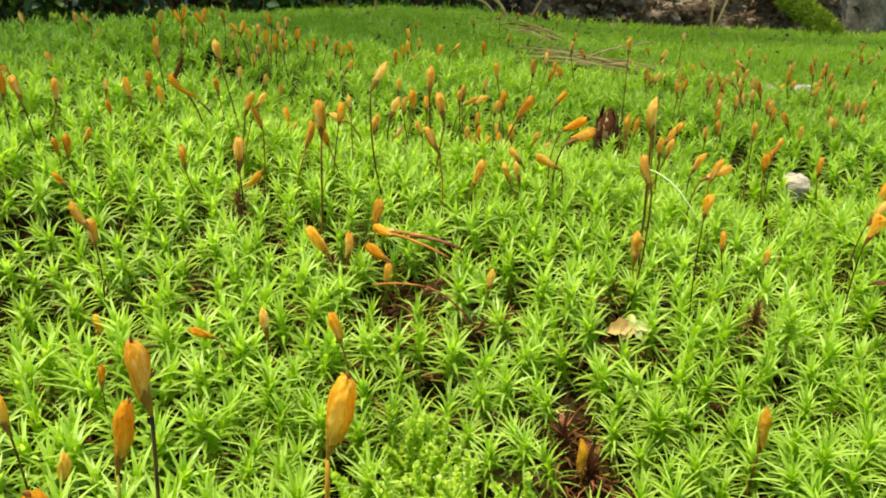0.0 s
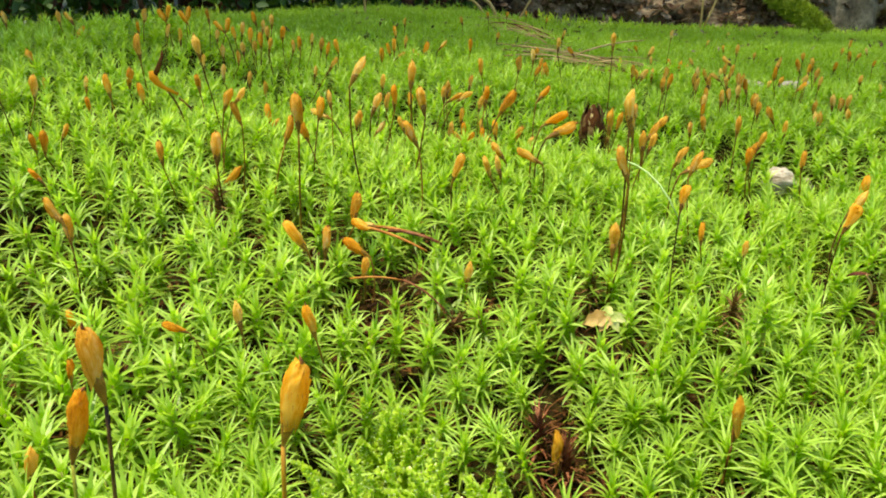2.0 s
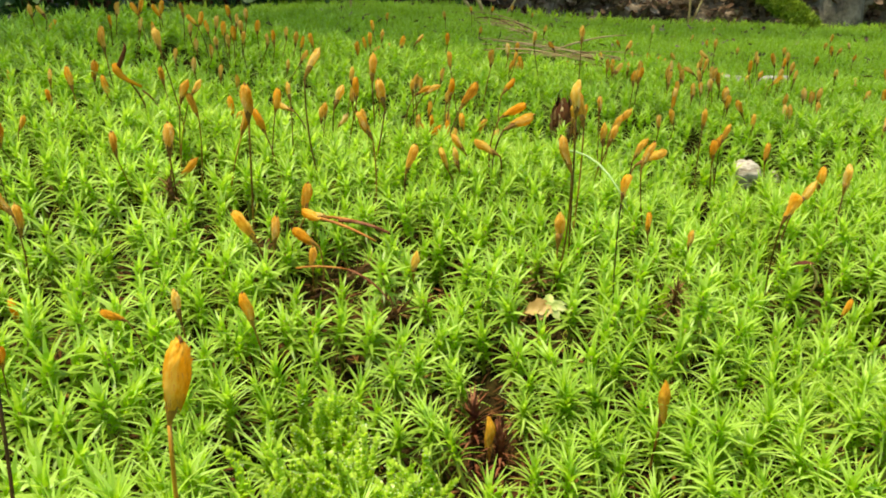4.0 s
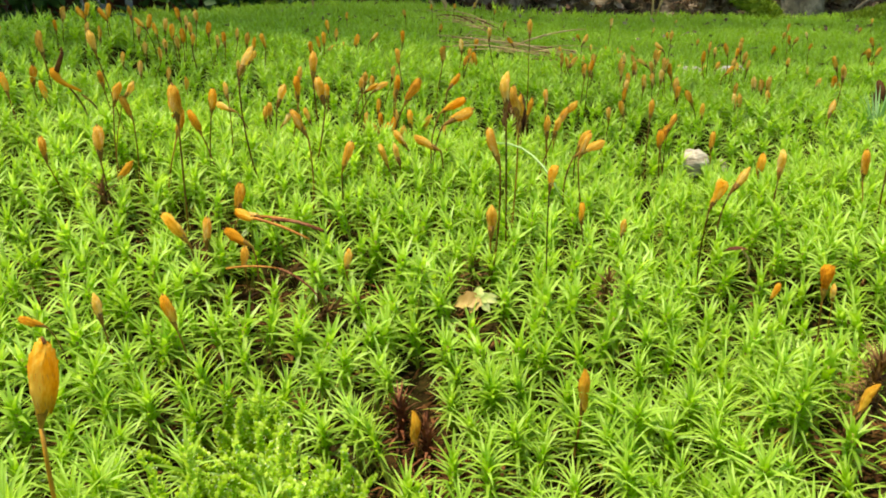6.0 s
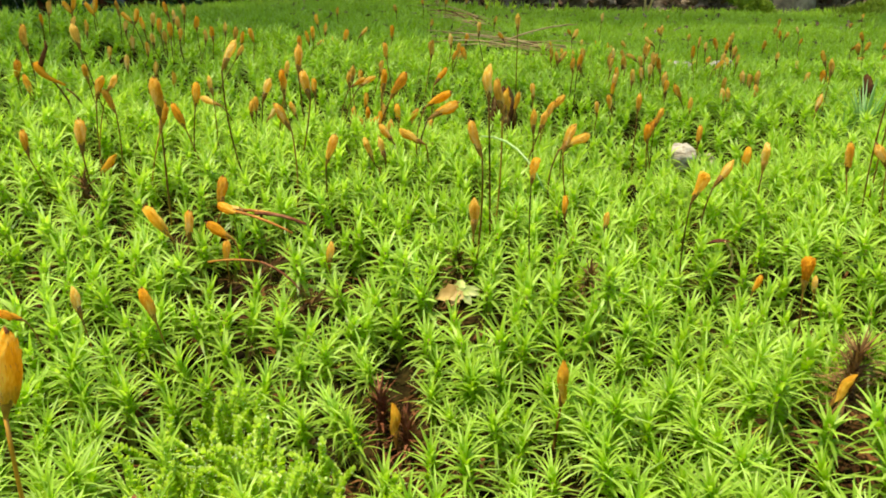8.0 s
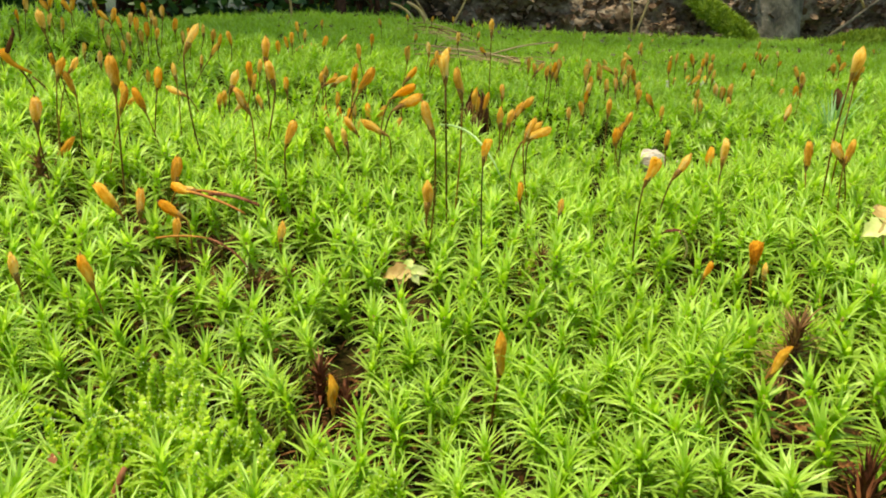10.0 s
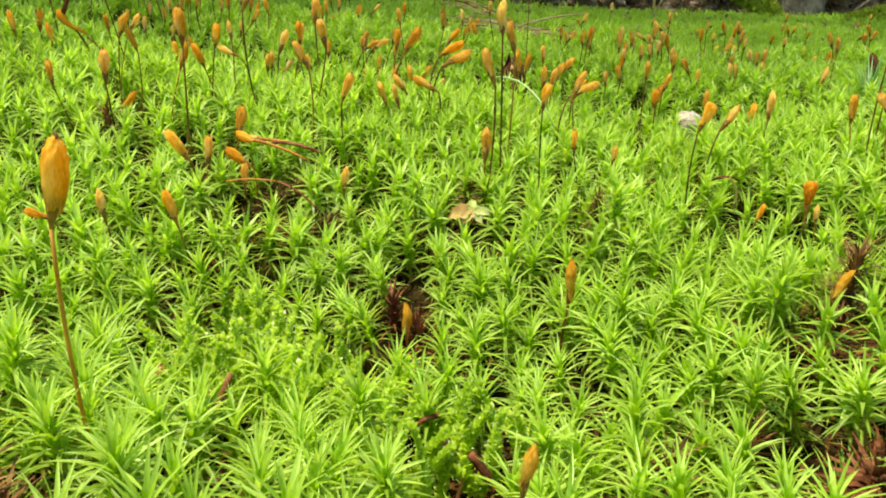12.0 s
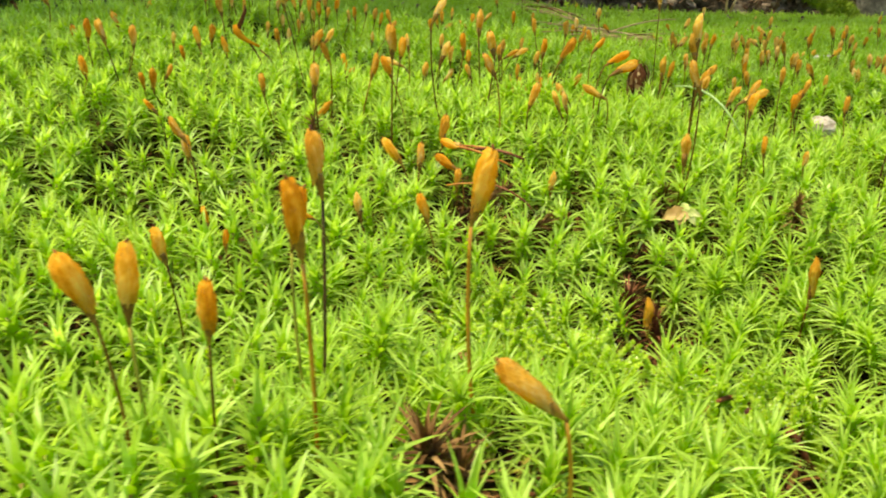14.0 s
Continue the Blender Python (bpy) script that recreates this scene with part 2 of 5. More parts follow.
# ---- the lie of the moss ----
MOUNDS = [
    (-0.04, 0.05, 0.07, 0.0109),
    (0.02, 0.185, 0.045, -0.0129),
    (0.08, 0.11, 0.05, -0.0201),
    (-0.14, 0.22, 0.06, -0.0015),
    (-0.12, 0.36, 0.1, 0.0077),
    (0.0, 0.33, 0.09, 0.0012),
    (0.12, 0.3, 0.09, -0.0029),
    (0.2, 0.46, 0.12, 0.0130),
    (-0.25, 0.55, 0.2, 0.0444),
    (0.05, 0.55, 0.2, -0.0149),
    (0.35, 0.65, 0.25, -0.0112),
    (0, 1.15, 0.35, 0.0520),
    (0.6, 1.3, 0.4, -0.0131),
    (-0.5, 1.0, 0.25, -0.0176),
    (0.15, 0.14, 0.05, -0.0012),
    (-0.06, 0.15, 0.05, -0.0143),
    (-0.008, 0.182, 0.02, -0.0059),
    (0.15, 0.225, 0.025, -0.0150),
    (-0.138, 0.25, 0.03, -0.0262),
    (0.03, 0.195, 0.02, -0.0012),
    (0.045, 0.17, 0.025, 0.0005),
    (-0.045, 0.05, 0.03, 0.0055),
    (0.14, 0.385, 0.03, -0.0154),
    (-0.06, 0.5, 0.045, -0.0183),
    (0.2, 0.43, 0.04, -0.0244),
    (0.01, 0.4, 0.05, 0.0100),
    (-0.3, 0.75, 0.15, 0.0165),
    (0.00, 0.625, 0.050, 0.0110),
    (0.09, 0.66, 0.060, 0.0040),
    (0.025, 0.465, 0.036, -0.0160),
    (-0.12, 0.570, 0.048, -0.0130),
    (-0.02, 0.405, 0.034, -0.0080),
    (-0.079, 0.326, 0.012, -0.0090),
    (0.108, 0.500, 0.050, -0.0170),
    (-0.022, 0.255, 0.026, -0.0090),
]


def top(x, y):
    """The height of the moss's tips over the plan: the near mound up to its crest, a dip behind it, then the far slope."""
    z = 0.0098
    for a, b, s, k in MOUNDS:
        z = z + k * np.exp(-((x - a) ** 2 + (y - b) ** 2) / (2 * s * s))
    far = (np.interp(x, (-1.6, -0.9, -0.6, -0.4, -0.1, 0.05, 0.2, 0.35, 0.9, 2.0), (0.0, 0.010, 0.020, 0.035, 0.046, 0.038, 0.014, 0.001, -0.020, -0.030))
           + np.interp(y, (0.78, 0.95, 1.25), (-0.017, -0.008, 0.0)))
    w = np.clip((y - 0.70) / 0.14, 0, 1)
    w = w * w * (3 - 2 * w)
    return z * (1 - w) + far * w


def lumps(x, y):
    small = 0.0055 * np.sin(x * 71 + 2 * np.sin(y * 43)) * np.sin(y * 63 + 1.3 * np.sin(x * 57))
    calm = np.clip((1.0 - y) / 0.25, 0.35, 1)
    swell = 0.014 * np.clip((y - 0.42) / 0.25, 0, 1) * np.sin(x * 19 + 1.5 * np.sin(y * 9)) * np.sin(y * 23 + 1.2 * np.sin(x * 13))
    return (small + swell) * calm


def floor_z(x, y):
    near = np.clip((y - 0.6) / 1.0, 0, 1)
    return top(x, y) - 0.024 + 0.010 * near


def ground_sheet():
    """One sheet from under the camera to the horizon, finer in the middle."""
    u = np.linspace(-1, 1, 241)
    ax = np.sign(u) * (1.1 * np.abs(u) + 60 * np.abs(u) ** 9)
    ay = 0.5 + np.sign(u) * (1.3 * np.abs(u) + 60 * np.abs(u) ** 9)
    X, Y = np.meshgrid(ax, ay)
    Z = floor_z(X, Y) + 0.7 * lumps(X, Y) + 0.04 * np.clip(np.hypot(X, Y - 0.5) - 2.2, 0, 30)
    n = len(u)
    v = np.stack([X, Y, Z], -1).reshape(-1, 3)
    i = (np.arange(n - 1)[:, None] * n + np.arange(n - 1)).ravel()
    t = np.concatenate([np.stack([i, i + 1, i + n + 1], -1), np.stack([i, i + n + 1, i + n], -1)])
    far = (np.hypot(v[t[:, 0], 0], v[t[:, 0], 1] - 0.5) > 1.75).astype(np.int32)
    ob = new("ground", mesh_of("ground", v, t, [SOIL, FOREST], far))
    return tagged(ob, "dark brown peaty forest floor under the moss", "ground", kind="structure")


ground_sheet()

# ---- moss shoots ----


def leaf_shape(bow, segs, across, width=0.112):
    """A narrow pointed leaf of length 1 that rises along z and bows over to x."""
    v, f = [], []
    x = z = 0.0
    for i in range(segs + 1):
        s = i / segs
        a = bow * s ** 1.2
        if i:
            x += math.sin(a) / segs
            z += math.cos(a) / segs
        w = width * (1.05 - 0.5 * s if s < 0.3 else 0.9 * (1 - ((s - 0.3) / 0.7) ** 1.4))
        nx, nz = math.cos(a), -math.sin(a)
        if i == segs:
            v.append((x, 0, z))
        elif across == 3:
            up = -0.35 * w
            v += [(x + nx * up, -w / 2, z + nz * up), (x, 0, z), (x + nx * up, w / 2, z + nz * up)]
        else:
            v += [(x, -w / 2, z), (x, w / 2, z)]
    for i in range(segs - 1):
        for k in range(across - 1):
            a = i * across + k
            f += [(a, a + 1, a + across + 1), (a, a + across + 1, a + across)]
    last = (segs - 1) * across
    for k in range(across - 1):
        f.append((last + k, last + k + 1, len(v) - 1))
    return np.array(v, dtype=np.float32), np.array(f, dtype=np.int32)


# how far the leaves of a shoot spread from its stem, top to bottom
SPREADS = (0.22, 0.62, 1.0, 1.32, 1.6)


def star_leaf(spread, segs, across, width=0.080):
    """A moss leaf of length 1: its sheath clasps the stem, its narrow blade spreads away and arches a little."""
    stations = {5: (0, 0.2, 0.32, 0.52, 0.78, 1), 4: (0, 0.2, 0.36, 0.68, 1), 3: (0, 0.24, 0.6, 1), 2: (0, 0.3, 1)}[segs]
    v, f = [], []
    x = z = last = 0.0
    for i, s in enumerate(stations):
        k = min(1, max(0, (s - 0.06) / 0.34))
        a = 0.10 + (spread - 0.10) * k * k * (3 - 2 * k) + (0.15 + 0.22 * spread) * max(0, s - 0.4) / 0.6
        x += math.sin(a) * (s - last)
        z += math.cos(a) * (s - last)
        last = s
        w = width * (1.75 if s < 0.1 else 1.45 if s < 0.25 else 1.0 * (1 - max(0, (s - 0.36) / 0.64) ** 1.5))
        nx, nz = math.cos(a), -math.sin(a)
        if i == segs:
            v.append((x, 0, z))
        elif across == 3:
            up = -0.3 * w
            v += [(x + nx * up, -w / 2, z + nz * up), (x, 0, z), (x + nx * up, w / 2, z + nz * up)]
        else:
            v += [(x, -w / 2, z), (x, w / 2, z)]
    for i in range(segs - 1):
        for k in range(across - 1):
            a = i * across + k
            f += [(a, a + 1, a + across + 1), (a, a + across + 1, a + across)]
    tip = (segs - 1) * across
    for k in range(across - 1):
        f.append((tip + k, tip + k + 1, len(v) - 1))
    return np.array(v, dtype=np.float32), np.array(f, dtype=np.int32)


def sheathed(count, tris, across, blade=0, sheath=1):
    """Material of each triangle of count leaves: the lowest segment is the sheath."""
    one = np.full(tris, blade, dtype=np.int32)
    one[:2 * (across - 1)] = sheath
    return np.tile(one, count)



def shoot_plan(rng, count, old):
    """The leaves of one shoot: (which bow, place). The tip of the stem is at z = 0."""
    leaves = []
    for i in range(count):
        s = i / (count - 1)
        turn = i * 2.39996 + rng.uniform(-0.25, 0.25)
        size = (0.0108 - 0.0036 * s ** 4 - 0.0010 * (1 - s) ** 2) * rng.uniform(0.85, 1.12)
        spread = min(4, max(0, int(4.6 * (1 - s) ** 0.62 + rng.uniform(-0.7, 0.7))))
        h = -0.0120 * (1 - s) ** 0.9
        leaves.append((spread, Matrix.Translation((0, 0, h)) @ Matrix.Rotation(turn, 4, "Z") @ Matrix.Translation((0.0005, 0, 0))
                       @ Matrix.Rotation(rng.uniform(-0.08, 0.16), 4, "Y") @ Matrix.Scale(size, 4)))
    dead = []
    for i in range(old):
        h = -0.0120 - 0.012 * (i + 0.5) / old
        size = 0.0070 * rng.uniform(0.8, 1.1)
        dead.append((int(rng.uniform(1, 4)), Matrix.Translation((0, 0, h)) @ Matrix.Rotation(i * 2.39996 + rng.uniform(-0.4, 0.4), 4, "Z")
                     @ Matrix.Rotation(0.6 + rng.uniform(-0.5, 0.9), 4, "Y") @ Matrix.Scale(size, 4)))
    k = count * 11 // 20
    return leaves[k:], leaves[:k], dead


def baked(plan, shapes):
    out = []
    for bow, m in plan:
        v, f = shapes[bow]
        a = np.array(m, dtype=np.float32)
        out.append((v @ a[:3, :3].T + a[:3, 3], f))
    return out


def shoot_bake(rng, count, old, segs, across, width, sides):
    """A whole shoot as arrays with the index of the material of each triangle."""
    shapes = [star_leaf(b, segs, across, width) for b in SPREADS]
    young, mature, dead = shoot_plan(rng, count, old)
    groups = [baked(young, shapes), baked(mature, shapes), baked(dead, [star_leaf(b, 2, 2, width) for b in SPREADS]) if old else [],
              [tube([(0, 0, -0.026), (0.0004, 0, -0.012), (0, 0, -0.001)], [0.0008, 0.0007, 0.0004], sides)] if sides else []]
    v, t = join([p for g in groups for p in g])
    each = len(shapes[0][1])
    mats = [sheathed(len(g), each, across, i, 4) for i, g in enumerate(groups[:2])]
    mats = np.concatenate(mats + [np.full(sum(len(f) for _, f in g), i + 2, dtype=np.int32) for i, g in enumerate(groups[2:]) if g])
    return v, t, mats


GRID = 0.0101


def sites(x0, x1, y0, y1, step, seed):
    """Places for shoots on an uneven triangular grid."""
    g = np.random.RandomState(seed)
    rows = np.arange(y0, y1, step * 0.87)
    out = []
    for j, y in enumerate(rows):
        xs = np.arange(x0 + (j % 2) * step / 2, x1, step)
        out.append(np.stack([xs + g.uniform(-0.33, 0.33, len(xs)) * step, y + g.uniform(-0.33, 0.33, len(xs)) * step], -1))
    return np.concatenate(out)


# hollows without shoots: x, y, radius
HOLLOWS = [(0.1500, 0.1600, 0.010), (0.034, 0.190, 0.012), (0.048, 0.168, 0.008), (0.042, 0.180, 0.009), (0.037, 0.170, 0.0075), (0.155, 0.174, 0.012), (0.146, 0.163, 0.008), (0.131, 0.107, 0.011), (0.143, 0.121, 0.008),
           (-0.022, 0.079, 0.014), (0.1445, 0.357, 0.016), (0.1430, 0.342, 0.0080), (0.195, 0.412, 0.017), (0.109, 0.526, 0.015), (0.15, 0.915, 0.024), (0.11, 0.92, 0.018), (0.19, 0.915, 0.018), (-0.02, 0.145, 0.006),
           (0.0, 0.105, 0.007), (0.05, 0.113, 0.006), (0.012, 0.236, 0.007), (0.088, 0.112, 0.006), (0.105, 0.118, 0.007),
           (-0.11, 0.245, 0.013), (-0.13, 0.235, 0.012), (-0.02, 0.268, 0.006), (0.0, 0.262, 0.006), (-0.085, 0.25, 0.008),
           (-0.100, 0.270, 0.010), (-0.091, 0.272, 0.008), (-0.112, 0.235, 0.010), (-0.125, 0.230, 0.009), (-0.068, 0.300, 0.010), (-0.057, 0.300, 0.009), (-0.048, 0.295, 0.008), (0.015, 0.262, 0.007), (0.029, 0.265, 0.008), (-0.012, 0.185, 0.007),
           (-0.023, 0.210, 0.006), (0.006, 0.212, 0.007), (0.054, 0.245, 0.008), (0.066, 0.230, 0.007), (0.087, 0.215, 0.008), (0.044, 0.205, 0.008), (-0.016, 0.256, 0.009), (-0.005, 0.258, 0.007), (-0.028, 0.258, 0.006), (0.046, 0.091, 0.007), (0.043, 0.102, 0.007), (0.050, 0.083, 0.008), (0.036, 0.128, 0.006),
           (0.100, 0.149, 0.0060), (0.129, 0.205, 0.0060), (0.134, 0.185, 0.0065), (0.172, 0.234, 0.0060), (0.101, 0.181, 0.0060), (0.136, 0.158, 0.0060),
           (0.000, 0.130, 0.0070), (0.030, 0.133, 0.0072), (0.047, 0.127, 0.0075), (0.118, 0.118, 0.0070), (0.060, 0.108, 0.0060)]
# the leafy moss's patch, thinner in shoots: x, y, radius
PATCHES = [(-0.008, 0.178, 0.015), (0.008, 0.172, 0.013), (0.000, 0.154, 0.016), (0.014, 0.158, 0.014), (0.022, 0.140, 0.014), (0.034, 0.114, 0.012), (0.060, 0.124, 0.010)]


def keep(p, g):
    for x, y, r in HOLLOWS:
        if (p[0] - x) ** 2 + (p[1] - y) ** 2 < r * r:
            return False
    for x, y, r in PATCHES:
        if (p[0] - x) ** 2 + (p[1] - y) ** 2 < r * r and g.random() < 0.70:
            return False
    return True


NEAR = (-0.050, 0.136, 0.060, 0.205)
FINE = (-0.008, 0.094, 0.096, 0.162)


def within(p, box):
    return box[0] < p[0] < box[1] and box[2] < p[1] < box[3]


def stand(p, g, lift=0.0):
    """The pose of a shoot: on the moss's lie, a little tilted, downhill and by chance."""
    x, y = float(p[0]), float(p[1])
    sx = (top(x + 0.01, y) - top(x - 0.01, y)) / 0.02
    sy = (top(x, y + 0.01) - top(x, y - 0.01)) / 0.02
    lean = Vector((-0.45 * sx + g.gauss(0, 0.15), -0.45 * sy + g.gauss(0, 0.15), 1)).normalized()
    q = Vector((0, 0, 1)).rotation_difference(lean)
    z = top(x, y) - 0.002 + lumps(x, y) * 0.7 + g.gauss(0, 0.0036) + lift
    s = g.uniform(0.82, 1.15)
    return Matrix.LocRotScale((x, y, z), q @ Euler((0, 0, g.uniform(0, math.tau))).to_quaternion(), (s, s, s))


def carpet(name, places, bakes, g, label, lift=0.0, grow=1.0):
    """Many shoots as one mesh."""
    vs, ts, ms, n = [], [], [], 0
    for p in places:
        v, t, m = bakes[g.randrange(len(bakes))]
        a = np.array(stand(p, g, lift), dtype=np.float32)
        vs.append((v * grow) @ a[:3, :3].T + a[:3, 3])
        ts.append(t + n)
        ms.append(m)
        n += len(v)
    me = mesh_of(name, np.concatenate(vs), np.concatenate(ts), [LEAF, MATURE_SHADED, OLD_LEAF, STEM, SHEATH], np.concatenate(ms))
    return tagged(new(name, me), label, "moss", kind="stuff")


def shoot_prototypes(count):
    """Shoots with their parts: stem, leaves, old leaves; the fine ones have each leaf apart."""
    shapes = [star_leaf(b, 5, 3) for b in SPREADS]
    each = len(shapes[0][1])
    leaf_meshes = [mesh_of("leaf", v, f, [LEAF, SHEATH], sheathed(1, each, 3)) for v, f in shapes]
    mature_shaded_meshes = [mesh_of("leaf", v, f, [MATURE_SHADED, SHEATH], sheathed(1, each, 3)) for v, f in shapes]
    stem_mesh = mesh_of("stem", *tube([(0, 0, -0.030), (0.0005, 0.0003, -0.015), (0, 0, -0.001)], [0.0009, 0.0008, 0.0004], 6), STEM)
    fine, plain = [], []
    for k in range(count):
        g = random.Random(100 + k)
        young, mature, dead = shoot_plan(g, 38 + k % 6, 14)
        rosette = mesh_of("leaf_rosette", *join(baked(young, shapes)), [LEAF, SHEATH], sheathed(len(young), each, 3))
        skirt = mesh_of("leaf_skirt", *join(baked(mature, shapes)), [MATURE_SHADED, SHEATH], sheathed(len(mature), each, 3))
        withered = mesh_of("withered_leaves", *join(baked(dead, [star_leaf(b, 2, 2) for b in SPREADS])), OLD_LEAF)
        fine.append(([(leaf_meshes[w], lm) for w, lm in young] + [(mature_shaded_meshes[w], lm) for w, lm in mature], stem_mesh, withered))
        plain.append((rosette, skirt, stem_mesh, withered))
    return fine, plain


SHOOT_LABEL = "bright green star-shaped moss shoot with narrow pointed leaves"


def moss_near():
    g = random.Random(11)
    fine, plain = shoot_prototypes(12)
    made_fine, made_plain = {}, {}
    for p in sites(NEAR[0], NEAR[1], NEAR[2], NEAR[3], GRID, 3):
        if not within(p, NEAR) or not keep(p, g):
            continue
        k, m = g.randrange(12), stand(p, g)
        store = made_fine if within(p, FINE) else made_plain
        if k in store:
            copy = copy_thing(store[k], m)
            copy.scale = m.to_scale()
            continue
        shoot = tagged(new("moss_shoot"), SHOOT_LABEL, "moss", "moss shoots")
        shoot.empty_display_size = 0.004
        if store is made_fine:
            leaves, stem_mesh, withered = fine[k]
            for leaf_mesh, lm in leaves:
                part_of("leaf", leaf_mesh, shoot, lm)
        else:
            rosette, skirt, stem_mesh, withered = plain[k]
            part_of("leaf_rosette", rosette, shoot, label="bright young leaves at the tip")
            part_of("leaf_skirt", skirt, shoot, label="older leaves in a deeper green with shade put in")
        part_of("stem", stem_mesh, shoot, label="thin brownish green stem")
        tagged(part_of("withered_leaves", withered, shoot, label="dull olive-brown withered lower leaves"), kind="stuff")
        shoot.matrix_basis = m
        store[k] = shoot


def moss_carpet():
    g = random.Random(5)
    gn = np.random.RandomState(9)
    fine = [shoot_bake(random.Random(200 + i), 27 + i % 5, 8, 4, 2, 0.110, 3) for i in range(14)]
    mid = [shoot_bake(random.Random(300 + i), 20, 4, 3, 2, 0.135, 0) for i in range(14)]
    far = [shoot_bake(random.Random(400 + i), 15, 0, 2, 2, 0.15, 0) for i in range(10)]
    view = lambda p, m: abs(p[0] - 0.03) < 0.60 * (p[1] + 0.05) + m
    a = [p for p in sites(-0.38, 0.42, -0.07, 0.42, GRID * 1.06, 4) if view(p, 0.08) and not within(p, NEAR) and keep(p, g)]
    carpet("moss_carpet", a, fine, g, "bright green carpet of star-shaped moss shoots beside the camera")
    b = [p for p in sites(-0.6, 0.66, 0.42, 0.80, GRID * 1.12, 5) if view(p, 0.06) and keep(p, g)]
    carpet("moss_carpet", b, mid, g, "bright green carpet of moss shoots on a low mound")
    c = [p for p in sites(-1.15, 1.35, 0.80, 1.86, GRID * 1.0, 6) if view(p, 0.03) and keep(p, g) and p[1] < 1.62 + 0.3 * min(1, max(0, p[0] + 0.1))]
    carpet("moss_carpet", c, far, g, "fine green carpet of distant moss on gently rolling ground")
    wide = [shoot_bake(random.Random(500 + i), 9, 0, 2, 2, 0.24, 0) for i in range(8)]
    rest = [p for p in sites(-1.9, 1.95, -1.3, 2.3, 0.030, 8)
            if (not view(p, 0.06) or p[1] < -0.07 or p[1] > 1.62 + 0.3 * min(1, max(0, p[0] + 0.1))) and math.hypot(p[0], p[1] - 0.5) < 1.7 + 0.12 * math.sin(5 * p[0]) * math.sin(7 * p[1])]
    carpet("moss_carpet", rest, wide, g, "green carpet of moss around the clearing", grow=2.0)


moss_near()
moss_carpet()


def debris():
    """Dead brown leaves and stalk ends lying under the shoots."""
    g = random.Random(61)
    shape = leaf_shape(0.5, 2, 2, 0.14)
    out = []
    for i in range(11000):
        x, y = g.uniform(-0.2, 0.24), g.uniform(0.0, 0.40)
        if i % 4 == 0:
            hx, hy, r = HOLLOWS[g.randrange(len(HOLLOWS))]
            x, y = g.gauss(hx, r * 0.7), g.gauss(hy, r * 0.7)
        m = (Matrix.Translation((x, y, float(floor_z(x, y) + 0.7 * lumps(x, y)) + g.uniform(0.0, 0.006))) @ Euler((0, 0, g.uniform(0, 6.3))).to_matrix().to_4x4()
             @ Matrix.Rotation(1.57 + g.gauss(0, 0.5), 4, "Y") @ Matrix.Scale(g.uniform(0.004, 0.010), 4))
        out += baked([(0, m)], [shape])
    tagged(new("moss_debris", mesh_of("moss_debris", *join(out), PEAT)), "red-brown dead moss leaves on the dark ground", "debris", kind="stuff")


debris()
# ---- moss capsules ----


def hood_mesh(seed, mat, blunt=0.0, slim=False, rim=0.25):
    """A felted hood of length 1: ragged at its lower rim, widest above the middle, drawn out to a beak."""
    g = random.Random(seed)
    rings, sides = 15, 18
    wave = [g.uniform(0, math.tau) for _ in range(4)]
    bend, wide = g.uniform(0.05, 0.42), g.uniform(0.82, 1.06)
    prof = [(0.0, 0.138), (0.08, 0.152), (0.18, 0.170), (0.30, 0.186), (0.45, 0.200), (0.60, 0.200), (0.73, 0.186), (0.83, 0.160), (0.90, 0.126),
            (0.955, 0.080 + 0.040 * blunt), (0.985, 0.044 + 0.034 * blunt), (1.0, 0.016)]
    if rim < 0.2:
        prof[:4] = [(0.0, 0.110), (0.07, 0.130), (0.17, 0.158), (0.30, 0.184)]
    if slim:
        prof = [(0.0, 0.118), (0.10, 0.134), (0.25, 0.162), (0.42, 0.186), (0.54, 0.190), (0.66, 0.185), (0.78, 0.135), (0.88, 0.075), (0.95, 0.035), (1.0, 0.008)]
    if slim == 3:
        prof = [(0.0, 0.130), (0.12, 0.140), (0.32, 0.170), (0.55, 0.215), (0.76, 0.235), (0.90, 0.222), (0.965, 0.190), (1.0, 0.150)]
    if slim == 2:
        prof = [(z, r * 0.78) for z, r in prof]
    zs = np.linspace(0, 1, rings) ** 0.92
    rs = np.interp(zs, [p[0] for p in prof], [p[1] for p in prof])
    v = []
    for z, r in zip(zs, rs):
        for k in range(sides):
            a = k * math.tau / sides
            ridge = 1 + 0.11 * math.sin(2 * a + wave[0] + 3 * z) + 0.12 * abs(math.sin(2.5 * a + wave[1] + 2 * z)) + 0.08 * math.sin(9 * a + wave[2]) * math.sin(7 * z + wave[3]) + 0.075 * g.uniform(-1, 1) - 0.06
            rag = 0.07 * math.sin(a + wave[3]) * (1 - z) ** 2 + (0.16 * g.random() - 0.10 if z < 0.02 else 0.05 * g.uniform(-1, 1) if 0.8 < z < 0.97 else 0.02 * g.uniform(-1, 1))
            v.append((wide * r * ridge * math.cos(a) + bend * max(0, z - 0.5) ** 2 + 0.03 * math.sin(5 * z + wave[1]), wide * r * ridge * math.sin(a), rim + (1 - rim) * z + rag))
    f = []
    for i in range(rings - 1):
        for k in range(sides):
            a, b = i * sides + k, i * sides + (k + 1) % sides
            f += [(a, b, b + sides), (a, b + sides, a + sides)]
    v.append((bend * 0.26, 0, 1.01))
    for k in range(sides):
        f.append(((rings - 1) * sides + k, (rings - 1) * sides + (k + 1) % sides, len(v) - 1))
    return mesh_of("hood", v, f, mat)


